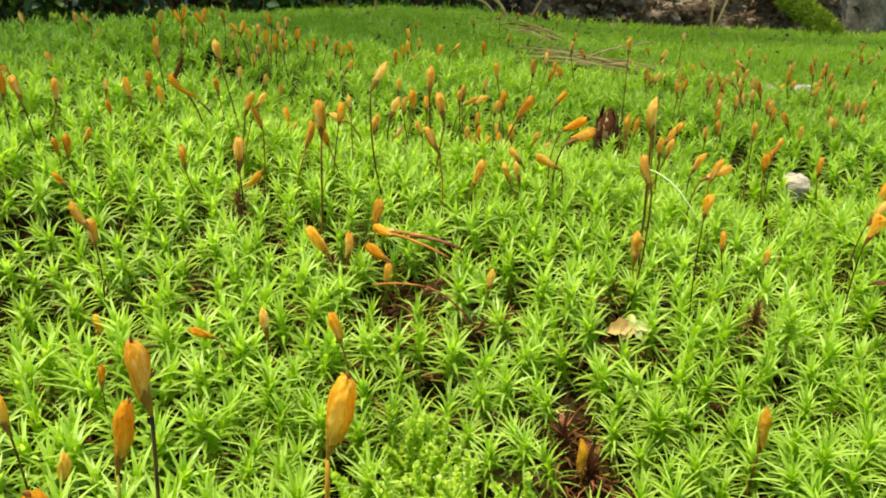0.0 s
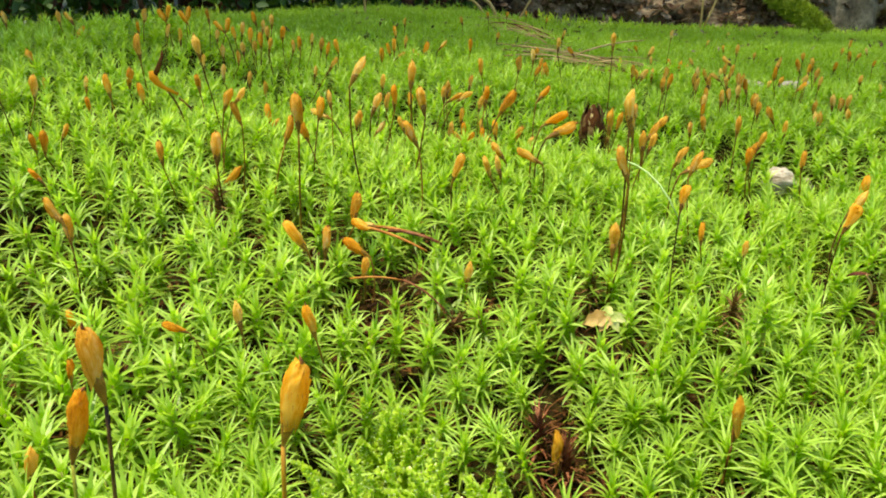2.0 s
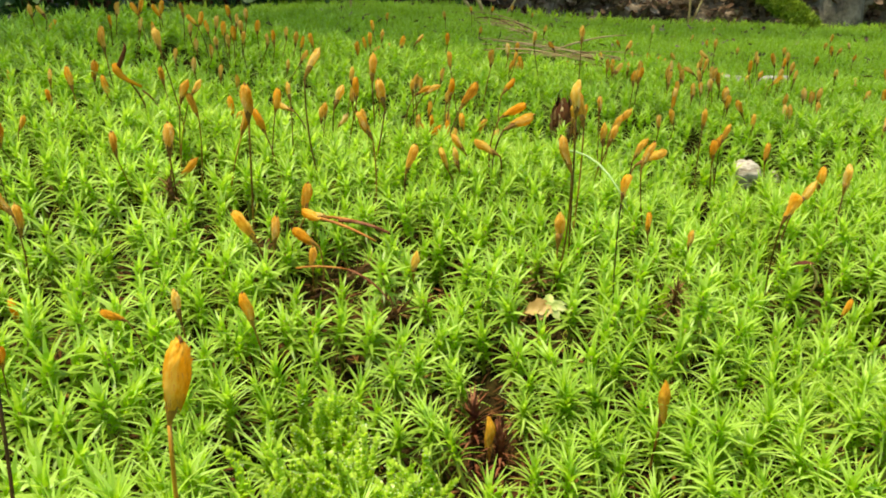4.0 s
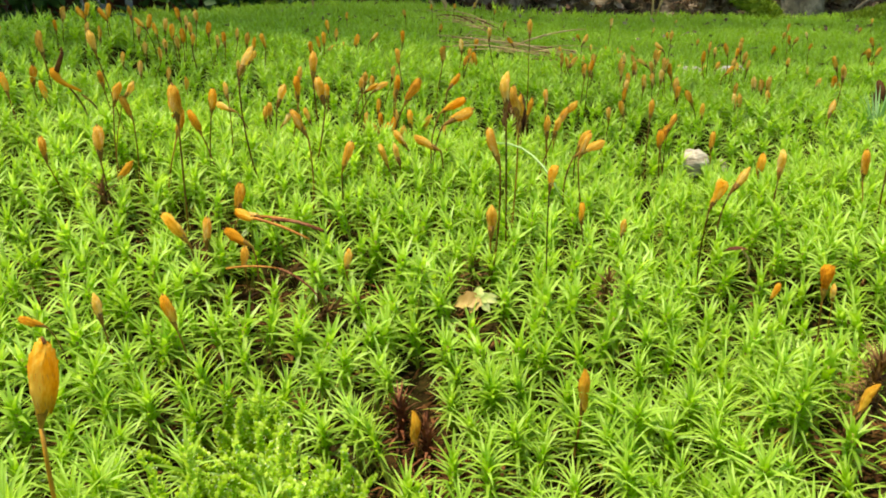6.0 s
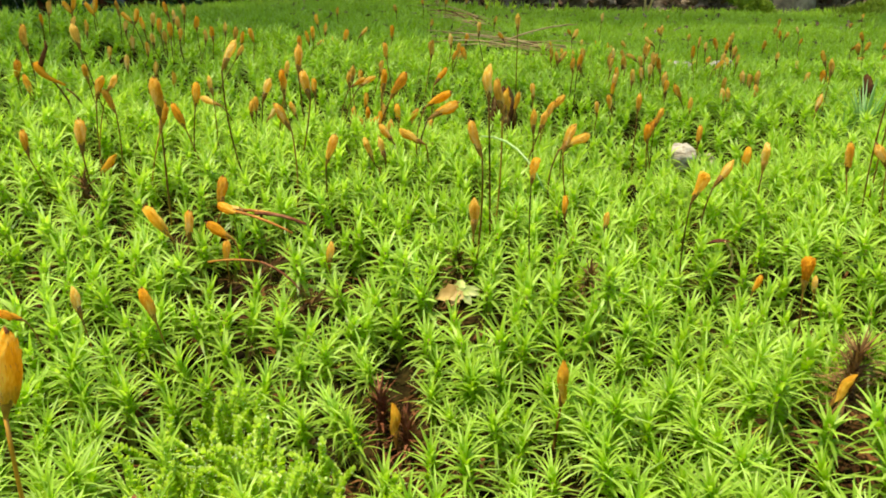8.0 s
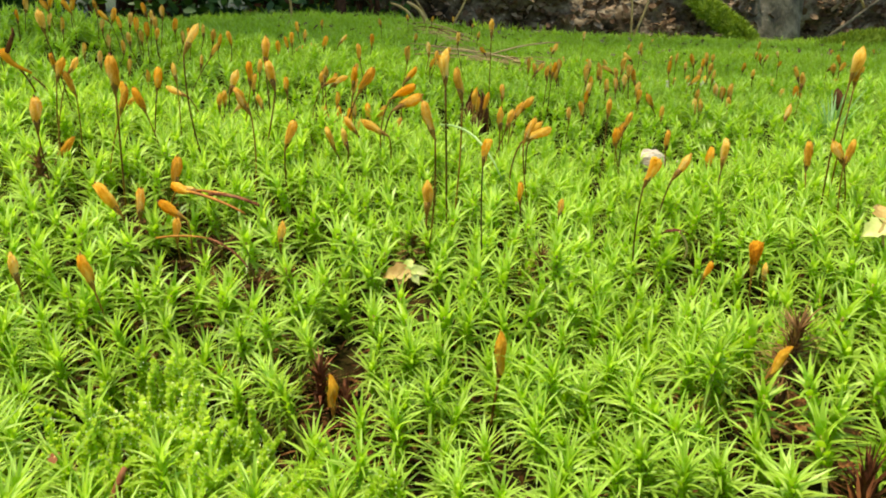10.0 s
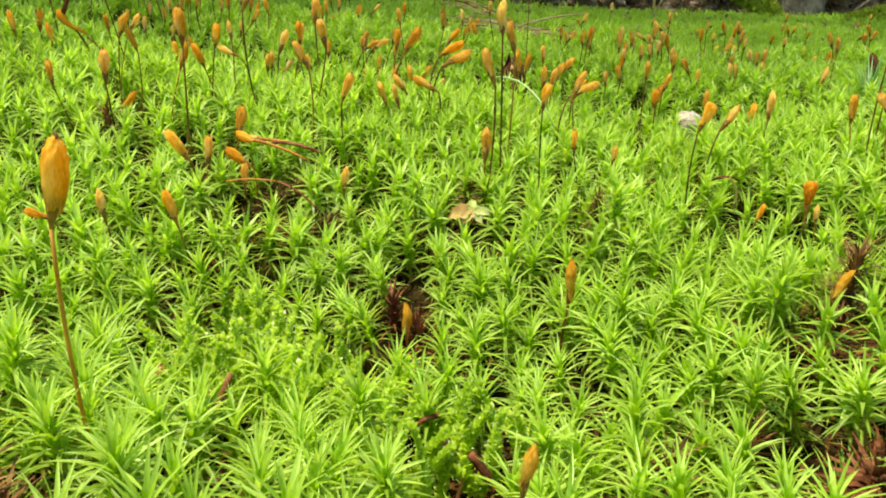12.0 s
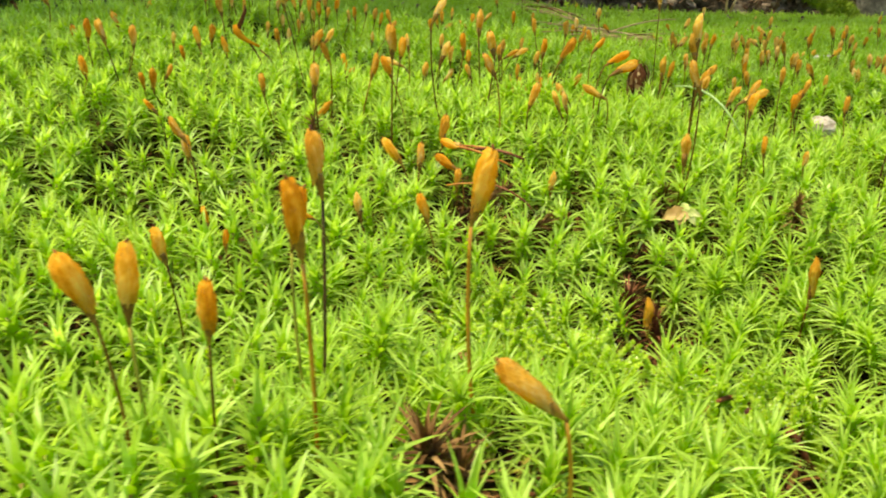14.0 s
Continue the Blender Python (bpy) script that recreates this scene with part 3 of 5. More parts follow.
def fibre_mesh(seed):
    """Fine hairs lying along the hood and fraying off its rim and tip."""
    g = random.Random(seed)
    out = []
    for i in range(46):
        a, z = g.uniform(0, math.tau), g.choice((0.22, 0.27, 0.35, 0.5, 0.65, 0.85, 0.92))
        r = 0.095 + 0.090 * math.sin(min(1, z / 0.58) * math.pi / 2) * (1 if z < 0.7 else 0.55)
        p = [(r * math.cos(a + 0.1 * k) * (1 + 0.05 * k), r * math.sin(a + 0.1 * k) * (1 + 0.05 * k), z - 0.06 * k * g.uniform(0.6, 1.2) + 0.03) for k in range(3)]
        w = 0.006
        v = [(p[0][0] - w * math.sin(a), p[0][1] + w * math.cos(a), p[0][2]), (p[0][0] + w * math.sin(a), p[0][1] - w * math.cos(a), p[0][2]), p[1],
             (p[1][0] + w * math.sin(a), p[1][1] - w * math.cos(a), p[1][2]), p[2]]
        out.append((v, [(0, 1, 2), (1, 3, 2), (2, 3, 4)]))
    return mesh_of("hair", *join(out), FIBRE)


HOODS = {"gold": [hood_mesh(i, HOOD, i % 2, i % 3 == 2) for i in range(8)], "pale": [hood_mesh(10 + i, PALE_HOOD, slim=i % 3 != 2) for i in range(6)],
         "dark": [hood_mesh(20 + i, DARK_HOOD, 1, rim=(0.12, 0.16, 0.24)[i]) for i in range(3)], "tan": [hood_mesh(30 + i, TAN_HOOD, 1, i % 2) for i in range(6)],
         "cup": [hood_mesh(50 + i, DARK_HOOD, 1, 3) for i in range(2)], "slim": [hood_mesh(40 + i, YOUNG_HOOD, 0, 2) for i in range(3)]}
HAIRS = [fibre_mesh(i) for i in range(3)]
NECKS = [mesh_of("capsule", *tube([(0, 0, -0.16), (0, 0, -0.08), (0, 0, 0.00), (0, 0, 0.10), (0, 0, 0.21), (0, 0, 0.36)], [0.030, 0.042, 0.068, 0.096, 0.116, 0.118], 10), CAPSULE_WALL)]
TIPS = [mesh_of("beak", *tube([(0.018, 0, 0.965), (0.022, 0, 1.0), (0.034 + 0.02 * i, 0, 1.035), (0.05 + 0.03 * i, 0, 1.06)], [0.040, 0.036, 0.022, 0.006], 6), TIP)
        for i in range(2)]
TONES = {"gold": "golden-brown felted moss capsule on a thin dark stalk", "pale": "pale tan felted moss capsule on a thin stalk",
         "dark": "dark orange-brown moss capsule on a thin stalk", "tan": "weathered tan moss capsule on a thin stalk", "cup": "cup-shaped orange-brown moss capsule on a thin stalk", "slim": "slim young golden moss capsule on a thin stalk"}
SPORE = random.Random(21)


def capsule(x, y, z, lean=0.0, fore=0.0, size=0.0098, tone="gold", root=None, hairy=False, label="", thin=1.0, skin=None):
    """One capsule whose middle is at x, y, z; lean: degrees to the right; fore: degrees towards the camera; root: where its stalk stands."""
    g = SPORE
    lean, fore = radians(lean + g.uniform(-5, 5)), radians(fore + g.uniform(-5, 5))
    axis = Vector((math.sin(lean), -math.sin(fore), math.cos(lean) * math.cos(fore))).normalized()
    size *= (0.85 if y < 0.24 else 0.90) * g.uniform(0.93, 1.07)
    low = Vector((x, y, z)) - axis * size * 0.62
    if root is None:
        stray = 0.003 if y < 0.24 else 0.007
        root = (x - axis.x * 0.012 + g.uniform(-stray, stray), y - axis.y * 0.012 + g.uniform(-stray, stray))
    foot = Vector((root[0], root[1], min(float(top(*root)) - 0.014, low.z - 0.008)))
    ob = thing_at("moss_capsule", foot, label or TONES[tone] + " above the moss", "moss capsule", "moss capsules")
    start = low - axis * size * 0.14 - foot
    knee = start - axis * (start.length * 0.4)
    path = [Vector((0, 0, 0)).lerp(Vector((knee.x * 0.45, knee.y * 0.45, knee.z * 0.75)), k / 8).lerp(
        Vector((knee.x * 0.45, knee.y * 0.45, knee.z * 0.75)).lerp(start, k / 8), k / 8) for k in range(9)]
    part_of("stalk", mesh_of("stalk", *tube(path, [size * 0.034] * 6 + [size * 0.032] * 3, 6), skin or SETA), ob)
    turn = Vector((0, 0, 1)).rotation_difference(axis)
    m = Matrix.LocRotScale(low - foot, turn @ Euler((0, 0, g.uniform(0, math.tau))).to_quaternion(), (size, size, size))
    m = m @ Matrix.Diagonal((0.95 * thin, 0.95 * thin, 1.17, 1))
    part_of("capsule", NECKS[0], ob, m @ Matrix.Diagonal((0.68, 0.68, 1, 1)) if tone == "slim" else m, "smooth dark brown lower capsule")
    hood = part_of("hood", g.choice(HOODS[tone]), ob, m)
    if tone not in ("pale", "slim", "cup"):
        part_of("beak", g.choice(TIPS), hood, label="dark shrivelled tip")
    if hairy or y < 0.46:
        part_of("hair", g.choice(HAIRS), hood, label="fine frayed hairs")
    return ob


# nearest, tall ones
capsule(-0.0149, 0.1026, 0.0466, 19, 5, 0.0134, "dark", root=(-0.0165, 0.104), hairy=True, label="large golden-brown felted moss capsule on a tall red-brown stalk", thin=0.84, skin=NECK)
capsule(-0.0457, 0.1083, 0.0500, -2, 5, 0.0119, "gold", root=(-0.0475, 0.106), hairy=True, label="large tan felted moss capsule, whitish on one side", thin=0.80, skin=DARK_SETA)
capsule(-0.0499, 0.1093, 0.0391, 10, 0, 0.0122, "dark", root=(-0.050, 0.106), hairy=True, label="large orange felted moss capsule leaning on its neighbour", thin=0.86, skin=GREEN_SETA)
capsule(-0.0429, 0.0721, 0.0500, -3, 5, 0.0120, "dark", root=(-0.0425, 0.073), hairy=True, label="blunt orange felted moss capsule on a tall red stalk", thin=0.92, skin=NECK)
capsule(-0.0120, 0.0490, 0.0350, -42, 0, 0.0112, root=(-0.0085, 0.049), hairy=True, skin=NECK, label="golden-orange moss capsule bent over sideways on its stalk")
capsule(-0.0773, 0.0750, 0.0391, -22, 0, 0.0115, "dark", root=(-0.0725, 0.074), hairy=True)
capsule(-0.0713, 0.0800, 0.0380, 2, 0, 0.0115, "dark", root=(-0.0708, 0.079), hairy=True, skin=GREEN_SETA)
capsule(-0.0560, 0.0700, 0.0370, 3, 0, 0.0090, "dark", root=(-0.0580, 0.072), hairy=True)
capsule(-0.0910, 0.1450, 0.0220, -12, 0, 0.0095, "dark", root=(-0.088, 0.145))
capsule(-0.0870, 0.1580, -0.0010, 0, 0, 0.0095, "pale")
capsule(-0.0850, 0.1790, 0.0120, 5, 0, 0.0065, "dark")
capsule(-0.0680, 0.2060, 0.0110, -65, 0, 0.0072, "dark")
capsule(-0.0300, 0.2060, 0.0130, -15, 0, 0.0095, "dark")
capsule(-0.0510, 0.2100, 0.0130, -8, 0, 0.0095, "pale")
capsule(0.0797, 0.1740, 0.0000, 4, 0, 0.0140, "slim", hairy=True)
capsule(0.0370, 0.1840, -0.0150, 4, 0, 0.0112, "slim", hairy=True)
capsule(0.0540, 0.0746, 0.0120, 4, 0, 0.0085, "slim", label="young straw-yellow moss capsule among green leaves")
capsule(0.1415, 0.1570, 0.0045, 30, 0, 0.0095, "slim", root=(0.1385, 0.1580), label="slim yellow moss capsule leaning against a dead brown shoot")
# round the fallen stalks
capsule(-0.0240, 0.2820, 0.0240, 6, 0, 0.0105)
capsule(-0.0440, 0.2670, 0.0185, -32, 0, 0.0110, "dark")
capsule(-0.0330, 0.2670, 0.0165, 10, 0, 0.0105)
capsule(-0.0235, 0.2680, 0.0135, -55, 0, 0.0095, "dark")
capsule(-0.0190, 0.2570, 0.0095, 0, 0, 0.0080)
capsule(0.0160, 0.2540, 0.0085, 3, 0, 0.0085, "pale")
# the middle of the mound
capsule(-0.0770, 0.2990, 0.0430, 0, 0, 0.0122, root=(-0.077, 0.303))
capsule(-0.1000, 0.3040, 0.0400, 0, 0, 0.0090)
capsule(-0.0790, 0.3260, 0.0250, 36, 0, 0.0125, "slim")
capsule(-0.0440, 0.2882, 0.0581, 5, 0, 0.0118, root=(-0.046, 0.290))
capsule(-0.0550, 0.3300, 0.0440, 18, 0, 0.0110)
capsule(-0.0500, 0.3330, 0.0435, -22, 0, 0.0100, "dark")
capsule(-0.0256, 0.3294, 0.0681, 28, 0, 0.0115, "pale", root=(-0.025, 0.334), label="pale golden moss capsule on a tall bowed stalk")
capsule(-0.0610, 0.5340, 0.0490, 32, 0, 0.0095, "pale", root=(-0.083, 0.534))
capsule(-0.0100, 0.4860, 0.0320, 0, 0, 0.0100, "dark")
capsule(-0.0520, 0.3970, 0.0390, -62, 0, 0.0095, "pale")
capsule(-0.0360, 0.4200, 0.0310, 2, 0, 0.0085, "pale")
capsule(0.0140, 0.3070, 0.0330, 18, 0, 0.0105, root=(0.012, 0.310))
capsule(0.0270, 0.3340, 0.0265, -18, 0, 0.0090, "pale")
capsule(0.0340, 0.3690, 0.0260, -36, 0, 0.0105)
capsule(0.0450, 0.3430, 0.0290, -58, 0, 0.0105, "pale", root=(0.050, 0.345))
capsule(0.0140, 0.5600, 0.0270, 8, 0, 0.0100)
capsule(0.0330, 0.5040, 0.0500, -2, 0, 0.0098)
capsule(0.0300, 0.4300, 0.0210, 5, 0, 0.0090, "dark")
capsule(0.0650, 0.2518, 0.0467, -20, 0, 0.0110, root=(0.064, 0.258), label="orange moss capsule tilted on a tall dark stalk")
capsule(0.0650, 0.2560, 0.0200, 3, 0, 0.0110, "pale")
capsule(0.0720, 0.2760, 0.0610, 2, 0, 0.0110, "pale", root=(0.073, 0.283), label="pale cream moss capsule on a tall stalk")
capsule(0.0790, 0.3040, 0.0520, -6, 0, 0.0110, "tan")
capsule(0.0965, 0.4200, 0.0310, 4, 0, 0.0135, "slim", root=(0.0960, 0.4230))
capsule(0.0827, 0.2424, 0.0376, 12, 0, 0.0080, "cup", root=(0.0835, 0.250), label="small dark brown moss capsule on a tall black stalk", skin=DARK_SETA)
capsule(0.0980, 0.2670, 0.0180, 2, 0, 0.0075, "dark")
capsule(0.1110, 0.2600, 0.0140, 2, 0, 0.0070, "pale")
capsule(0.1060, 0.3880, 0.0260, 2, 0, 0.0105, "pale")
capsule(0.1110, 0.3880, 0.0255, 14, 0, 0.0100, "pale")
capsule(0.1080, 0.3110, 0.0330, 18, 0, 0.0105)
capsule(0.1140, 0.3250, 0.0285, 62, 0, 0.0115, "pale", root=(0.103, 0.322), label="pale tan moss capsule lying over on a long straw-coloured stalk")
capsule(0.1130, 0.4340, 0.0330, 4, 0, 0.0090)
capsule(0.1200, 0.4200, 0.0250, 30, 0, 0.0105)
capsule(0.1260, 0.4300, 0.0270, 45, 0, 0.0110, "pale")
capsule(0.1900, 0.5590, 0.0190, 0, 0, 0.0100)
capsule(0.1790, 0.4590, 0.0210, 2, 0, 0.0110)
capsule(0.2280, 0.5660, 0.0180, 0, 0, 0.0110)
capsule(0.2240, 0.5250, 0.0160, -22, 0, 0.0110)
capsule(0.2250, 0.5020, 0.0110, 3, 0, 0.0090, "pale")
capsule(0.1800, 0.4360, 0.0100, 12, 0, 0.0120)
capsule(0.1835, 0.4340, 0.0170, 18, 0, 0.0110, "pale")
capsule(0.1770, 0.4330, 0.0080, -5, 0, 0.0110, "dark")
capsule(0.2030, 0.4240, 0.0080, 8, 0, 0.0110)
capsule(0.1361, 0.2417, 0.0305, 22, 0, 0.0090, "cup", root=(0.136, 0.250), label="dark orange moss capsule with an open top on a tall stalk")
capsule(0.1640, 0.2900, 0.0220, 38, 0, 0.0115, "pale", root=(0.155, 0.288))
capsule(0.1980, 0.3500, 0.0125, 2, 0, 0.0105, "dark")
capsule(0.1850, 0.3030, 0.0245, 0, 0, 0.0110, "pale")
capsule(0.2340, 0.3030, 0.0590, 14, 0, 0.0125, "pale", root=(0.229, 0.305))
capsule(0.2360, 0.3060, 0.0560, 8, 0, 0.0110, root=(0.233, 0.309))
capsule(0.2220, 0.3080, 0.0220, 0, 0, 0.0105)
capsule(0.2230, 0.2880, 0.0270, -28, 0, 0.0100)
capsule(0.2270, 0.2870, 0.0270, 20, 0, 0.0095, "pale")
capsule(0.3860, 0.6940, 0.0080, 0, 0, 0.0100, "pale")
capsule(0.3600, 0.5980, 0.0110, 0, 0, 0.0120, "dark")
capsule(0.1604, 0.2150, 0.0100, 3, 0, 0.0098, "cup", root=(0.1614, 0.2160), label="bell-shaped orange-brown moss capsule with a blunt top on a red stalk")
capsule(0.1700, 0.2270, 0.0010, 0, 0, 0.0070, "pale")
capsule(0.1530, 0.2300, 0.0010, 20, 0, 0.0060, "dark")
# the slope beyond the hollow
capsule(-0.1240, 0.2620, 0.0290, -32, 0, 0.0095)
capsule(-0.1240, 0.2710, 0.0205, 4, 0, 0.0095)
capsule(-0.1470, 0.3000, 0.0320, -40, 0, 0.0075, "dark")
capsule(-0.1520, 0.3210, 0.0410, 3, 0, 0.0090)
capsule(-0.1580, 0.3240, 0.0400, -5, 0, 0.0075)
capsule(-0.1860, 0.3300, 0.0460, -10, 0, 0.0100, "dark")
capsule(-0.1850, 0.3520, 0.0600, -14, 0, 0.0105, root=(-0.179, 0.353))
capsule(-0.1930, 0.3560, 0.0605, 2, 0, 0.0100, "dark", root=(-0.192, 0.357))
capsule(-0.1790, 0.3750, 0.0560, 6, 0, 0.0105)
capsule(-0.2480, 0.4630, 0.0520, -12, 0, 0.0110)
capsule(-0.2250, 0.4700, 0.0600, -10, 0, 0.0100)
capsule(-0.2000, 0.4300, 0.0500, 0, 0, 0.0075, "pale")
capsule(-0.1350, 0.5870, 0.0480, 2, 0, 0.0100)
capsule(-0.1530, 0.5620, 0.0480, 0, 0, 0.0100, "pale")
capsule(-0.1040, 0.2220, 0.0060, -8, 0, 0.0080, "dark")
# the mound and its crest, and the moss beyond
capsule(-0.1530, 0.3940, 0.0540, -6, 0, 0.0100, "dark")
capsule(-0.1560, 0.4320, 0.0530, 6, 0, 0.0108, "gold")
capsule(-0.1450, 0.4160, 0.0470, -14, 0, 0.0100, "dark")
capsule(-0.1742, 0.4200, 0.0515, 4, 0, 0.0080, "pale")
capsule(-0.1553, 0.3750, 0.0476, -10, 0, 0.0068, "dark")
capsule(-0.1493, 0.3350, 0.0426, 25, 0, 0.0072, "pale")
capsule(-0.1510, 0.4350, 0.0690, -4, 0, 0.0120, "tan", root=(-0.1490, 0.4380))
capsule(-0.2013, 0.5800, 0.0694, 0, 0, 0.0085, "dark")
capsule(-0.1750, 0.5880, 0.0630, 4, 0, 0.0115, "slim")
capsule(-0.1050, 0.3830, 0.0730, -12, 0, 0.0098, "tan", root=(-0.0970, 0.3870))
capsule(-0.1160, 0.4170, 0.0520, -6, 0, 0.0092, "gold")
capsule(-0.1310, 0.5270, 0.0450, 0, 0, 0.0095, "tan")
capsule(-0.1500, 0.6030, 0.0510, 0, 0, 0.0098, "tan")
capsule(-0.1180, 0.5420, 0.0390, 4, 0, 0.0095, "tan")
capsule(-0.1110, 0.5560, 0.0300, 3, 0, 0.0110, "slim")
capsule(-0.0804, 0.3350, 0.0558, 16, 0, 0.0092, "pale")
capsule(-0.0756, 0.3370, 0.0567, 38, 0, 0.0080, "pale")
capsule(-0.0775, 0.3350, 0.0500, -14, 0, 0.0088, "gold")
capsule(-0.0780, 0.4010, 0.0390, -6, 0, 0.0088, "dark")
capsule(-0.0749, 0.4000, 0.0335, 35, 0, 0.0070, "pale")
capsule(-0.1283, 0.6000, 0.0629, 4, 0, 0.0100, "dark")
capsule(-0.1257, 0.6000, 0.0546, -6, 0, 0.0100, "tan")
capsule(-0.1212, 0.6000, 0.0594, 8, 0, 0.0100, "dark")
capsule(-0.1179, 0.6100, 0.0634, -4, 0, 0.0100, "tan")
capsule(-0.1145, 0.6000, 0.0562, 12, 0, 0.0100, "gold")
capsule(-0.1344, 0.6000, 0.0530, 0, 0, 0.0100, "tan")
capsule(-0.1382, 0.6200, 0.0656, 6, 0, 0.0100, "tan")
capsule(-0.1334, 0.6400, 0.0722, -10, 0, 0.0100, "dark")
capsule(-0.1229, 0.6200, 0.0676, 10, 0, 0.0100, "tan")
capsule(-0.1401, 0.6000, 0.0641, -8, 0, 0.0100, "dark")
capsule(-0.1201, 0.6400, 0.0705, 4, 0, 0.0100, "tan")
capsule(-0.1503, 0.6000, 0.0689, -35, 0, 0.0100, "dark")
capsule(-0.1465, 0.6100, 0.0694, 20, 0, 0.0100, "dark")
capsule(-0.1521, 0.6000, 0.0625, 0, 0, 0.0100, "tan")
capsule(-0.1902, 0.6000, 0.0767, -25, 0, 0.0100, "dark")
capsule(-0.1855, 0.6000, 0.0790, 12, 0, 0.0100, "dark")
capsule(-0.1842, 0.5900, 0.0664, 4, 0, 0.0100, "tan")
capsule(-0.1753, 0.6000, 0.0755, -30, 0, 0.0100, "dark")
capsule(-0.1743, 0.6100, 0.0774, 20, 0, 0.0100, "dark")
capsule(-0.1657, 0.6300, 0.0748, -6, 0, 0.0100, "tan")
capsule(-0.2028, 0.6000, 0.0767, 8, 0, 0.0100, "tan")
capsule(-0.2575, 0.5850, 0.0767, -4, 0, 0.0100, "tan")
capsule(-0.2493, 0.5830, 0.0760, -28, 0, 0.0095, "pale")
capsule(-0.2414, 0.5800, 0.0671, 40, 0, 0.0100, "dark")
capsule(-0.3028, 0.6000, 0.0755, -10, 0, 0.0100, "tan")
capsule(-0.1014, 0.6200, 0.0532, 4, 0, 0.0100, "tan")
capsule(-0.0966, 0.6200, 0.0549, -4, 0, 0.0100, "dark")
capsule(-0.0886, 0.6300, 0.0574, 6, 0, 0.0095, "pale")
capsule(-0.0814, 0.6300, 0.0536, 8, 0, 0.0100, "tan")
capsule(-0.0714, 0.6400, 0.0515, -6, 0, 0.0100, "dark")
capsule(-0.0768, 0.6300, 0.0499, 12, 0, 0.0100, "dark")
capsule(-0.0791, 0.5750, 0.0393, 5, 0, 0.0095, "pale")
capsule(-0.1142, 0.6500, 0.0605, 0, 0, 0.0100, "dark")
capsule(-0.0383, 0.6650, 0.0427, 0, 0, 0.0105, "dark")
capsule(-0.0335, 0.6800, 0.0453, -8, 0, 0.0105, "dark")
capsule(-0.0288, 0.6800, 0.0485, 6, 0, 0.0105, "dark")
capsule(-0.0307, 0.7400, 0.0551, 0, 0, 0.0105, "dark")
capsule(-0.0200, 0.6980, 0.0502, 2, 0, 0.0105, "pale")
capsule(-0.0238, 0.6800, 0.0403, 48, 0, 0.0105, "pale")
capsule(-0.0103, 0.6840, 0.0413, -42, 0, 0.0105, "pale")
capsule(-0.0028, 0.6900, 0.0449, 10, 0, 0.0105, "dark")
capsule(0.0116, 0.7050, 0.0463, 42, 0, 0.0105, "pale")
capsule(0.0355, 0.7200, 0.0450, 0, 0, 0.0105, "dark")
capsule(0.0819, 0.6480, 0.0421, -4, 0, 0.0105, "pale")
capsule(0.0876, 0.6450, 0.0359, 6, 0, 0.0105, "gold")
capsule(0.0915, 0.6400, 0.0330, -6, 0, 0.0105, "dark")
capsule(0.0839, 0.6350, 0.0318, 18, 0, 0.0105, "gold")
capsule(0.0877, 0.6300, 0.0299, 0, 0, 0.0105, "tan")
capsule(0.1724, 0.6800, 0.0233, -4, 0, 0.0105, "pale")
capsule(0.1775, 0.6800, 0.0237, 42, 0, 0.0105, "pale")
capsule(0.1882, 0.6900, 0.0230, 8, 0, 0.0105, "pale")
capsule(0.1092, 0.7000, 0.0468, 4, 0, 0.0105, "tan")
capsule(0.0640, 0.5800, 0.0430, 6, 0, 0.0110, "tan")
capsule(-0.0430, 0.3390, 0.0510, 8, 0, 0.0092, "dark")
capsule(-0.0418, 0.3600, 0.0518, -10, 0, 0.0082, "pale")
capsule(-0.0240, 0.4002, 0.0437, 22, 0, 0.0110, "pale")
capsule(-0.0271, 0.5000, 0.0417, 2, 0, 0.0085, "pale")
capsule(-0.0213, 0.4400, 0.0383, 4, 0, 0.0095, "tan")
capsule(-0.0354, 0.4300, 0.0314, 4, 0, 0.0085, "gold")
capsule(-0.0147, 0.3916, 0.0482, 2, 0, 0.0108, "dark")
capsule(-0.0060, 0.3900, 0.0590, 2, 0, 0.0125, "gold", root=(-0.0050, 0.3930))
capsule(-0.0010, 0.3670, 0.0500, -8, 0, 0.0120, "gold")
capsule(-0.0045, 0.3121, 0.0453, -22, 0, 0.0112, "gold")
capsule(-0.0120, 0.4000, 0.0330, -18, 0, 0.0085, "pale")
capsule(-0.0221, 0.4000, 0.0315, 40, 0, 0.0080, "tan")
capsule(0.0101, 0.5000, 0.0341, -4, 0, 0.0098, "gold")
capsule(0.0125, 0.5000, 0.0375, 8, 0, 0.0098, "tan")
capsule(0.0171, 0.4800, 0.0347, 55, 0, 0.0098, "pale")
capsule(0.0225, 0.4800, 0.0353, 60, 0, 0.0098, "pale")
capsule(0.0287, 0.5500, 0.0344, 6, 0, 0.0098, "tan")
capsule(0.0313, 0.4700, 0.0326, 10, 0, 0.0098, "tan")
capsule(0.0137, 0.4600, 0.0192, 20, 0, 0.0098, "tan")
capsule(0.0206, 0.4800, 0.0236, 4, 0, 0.0098, "dark")
capsule(0.0215, 0.4750, 0.0157, -4, 0, 0.0098, "dark")
capsule(0.0240, 0.4700, 0.0119, 40, 0, 0.0098, "dark")
capsule(0.0180, 0.4700, 0.0126, -30, 0, 0.0098, "tan")
capsule(0.0347, 0.4550, 0.0117, 4, 0, 0.0098, "tan")
capsule(0.0391, 0.4600, 0.0192, -10, 0, 0.0098, "dark")
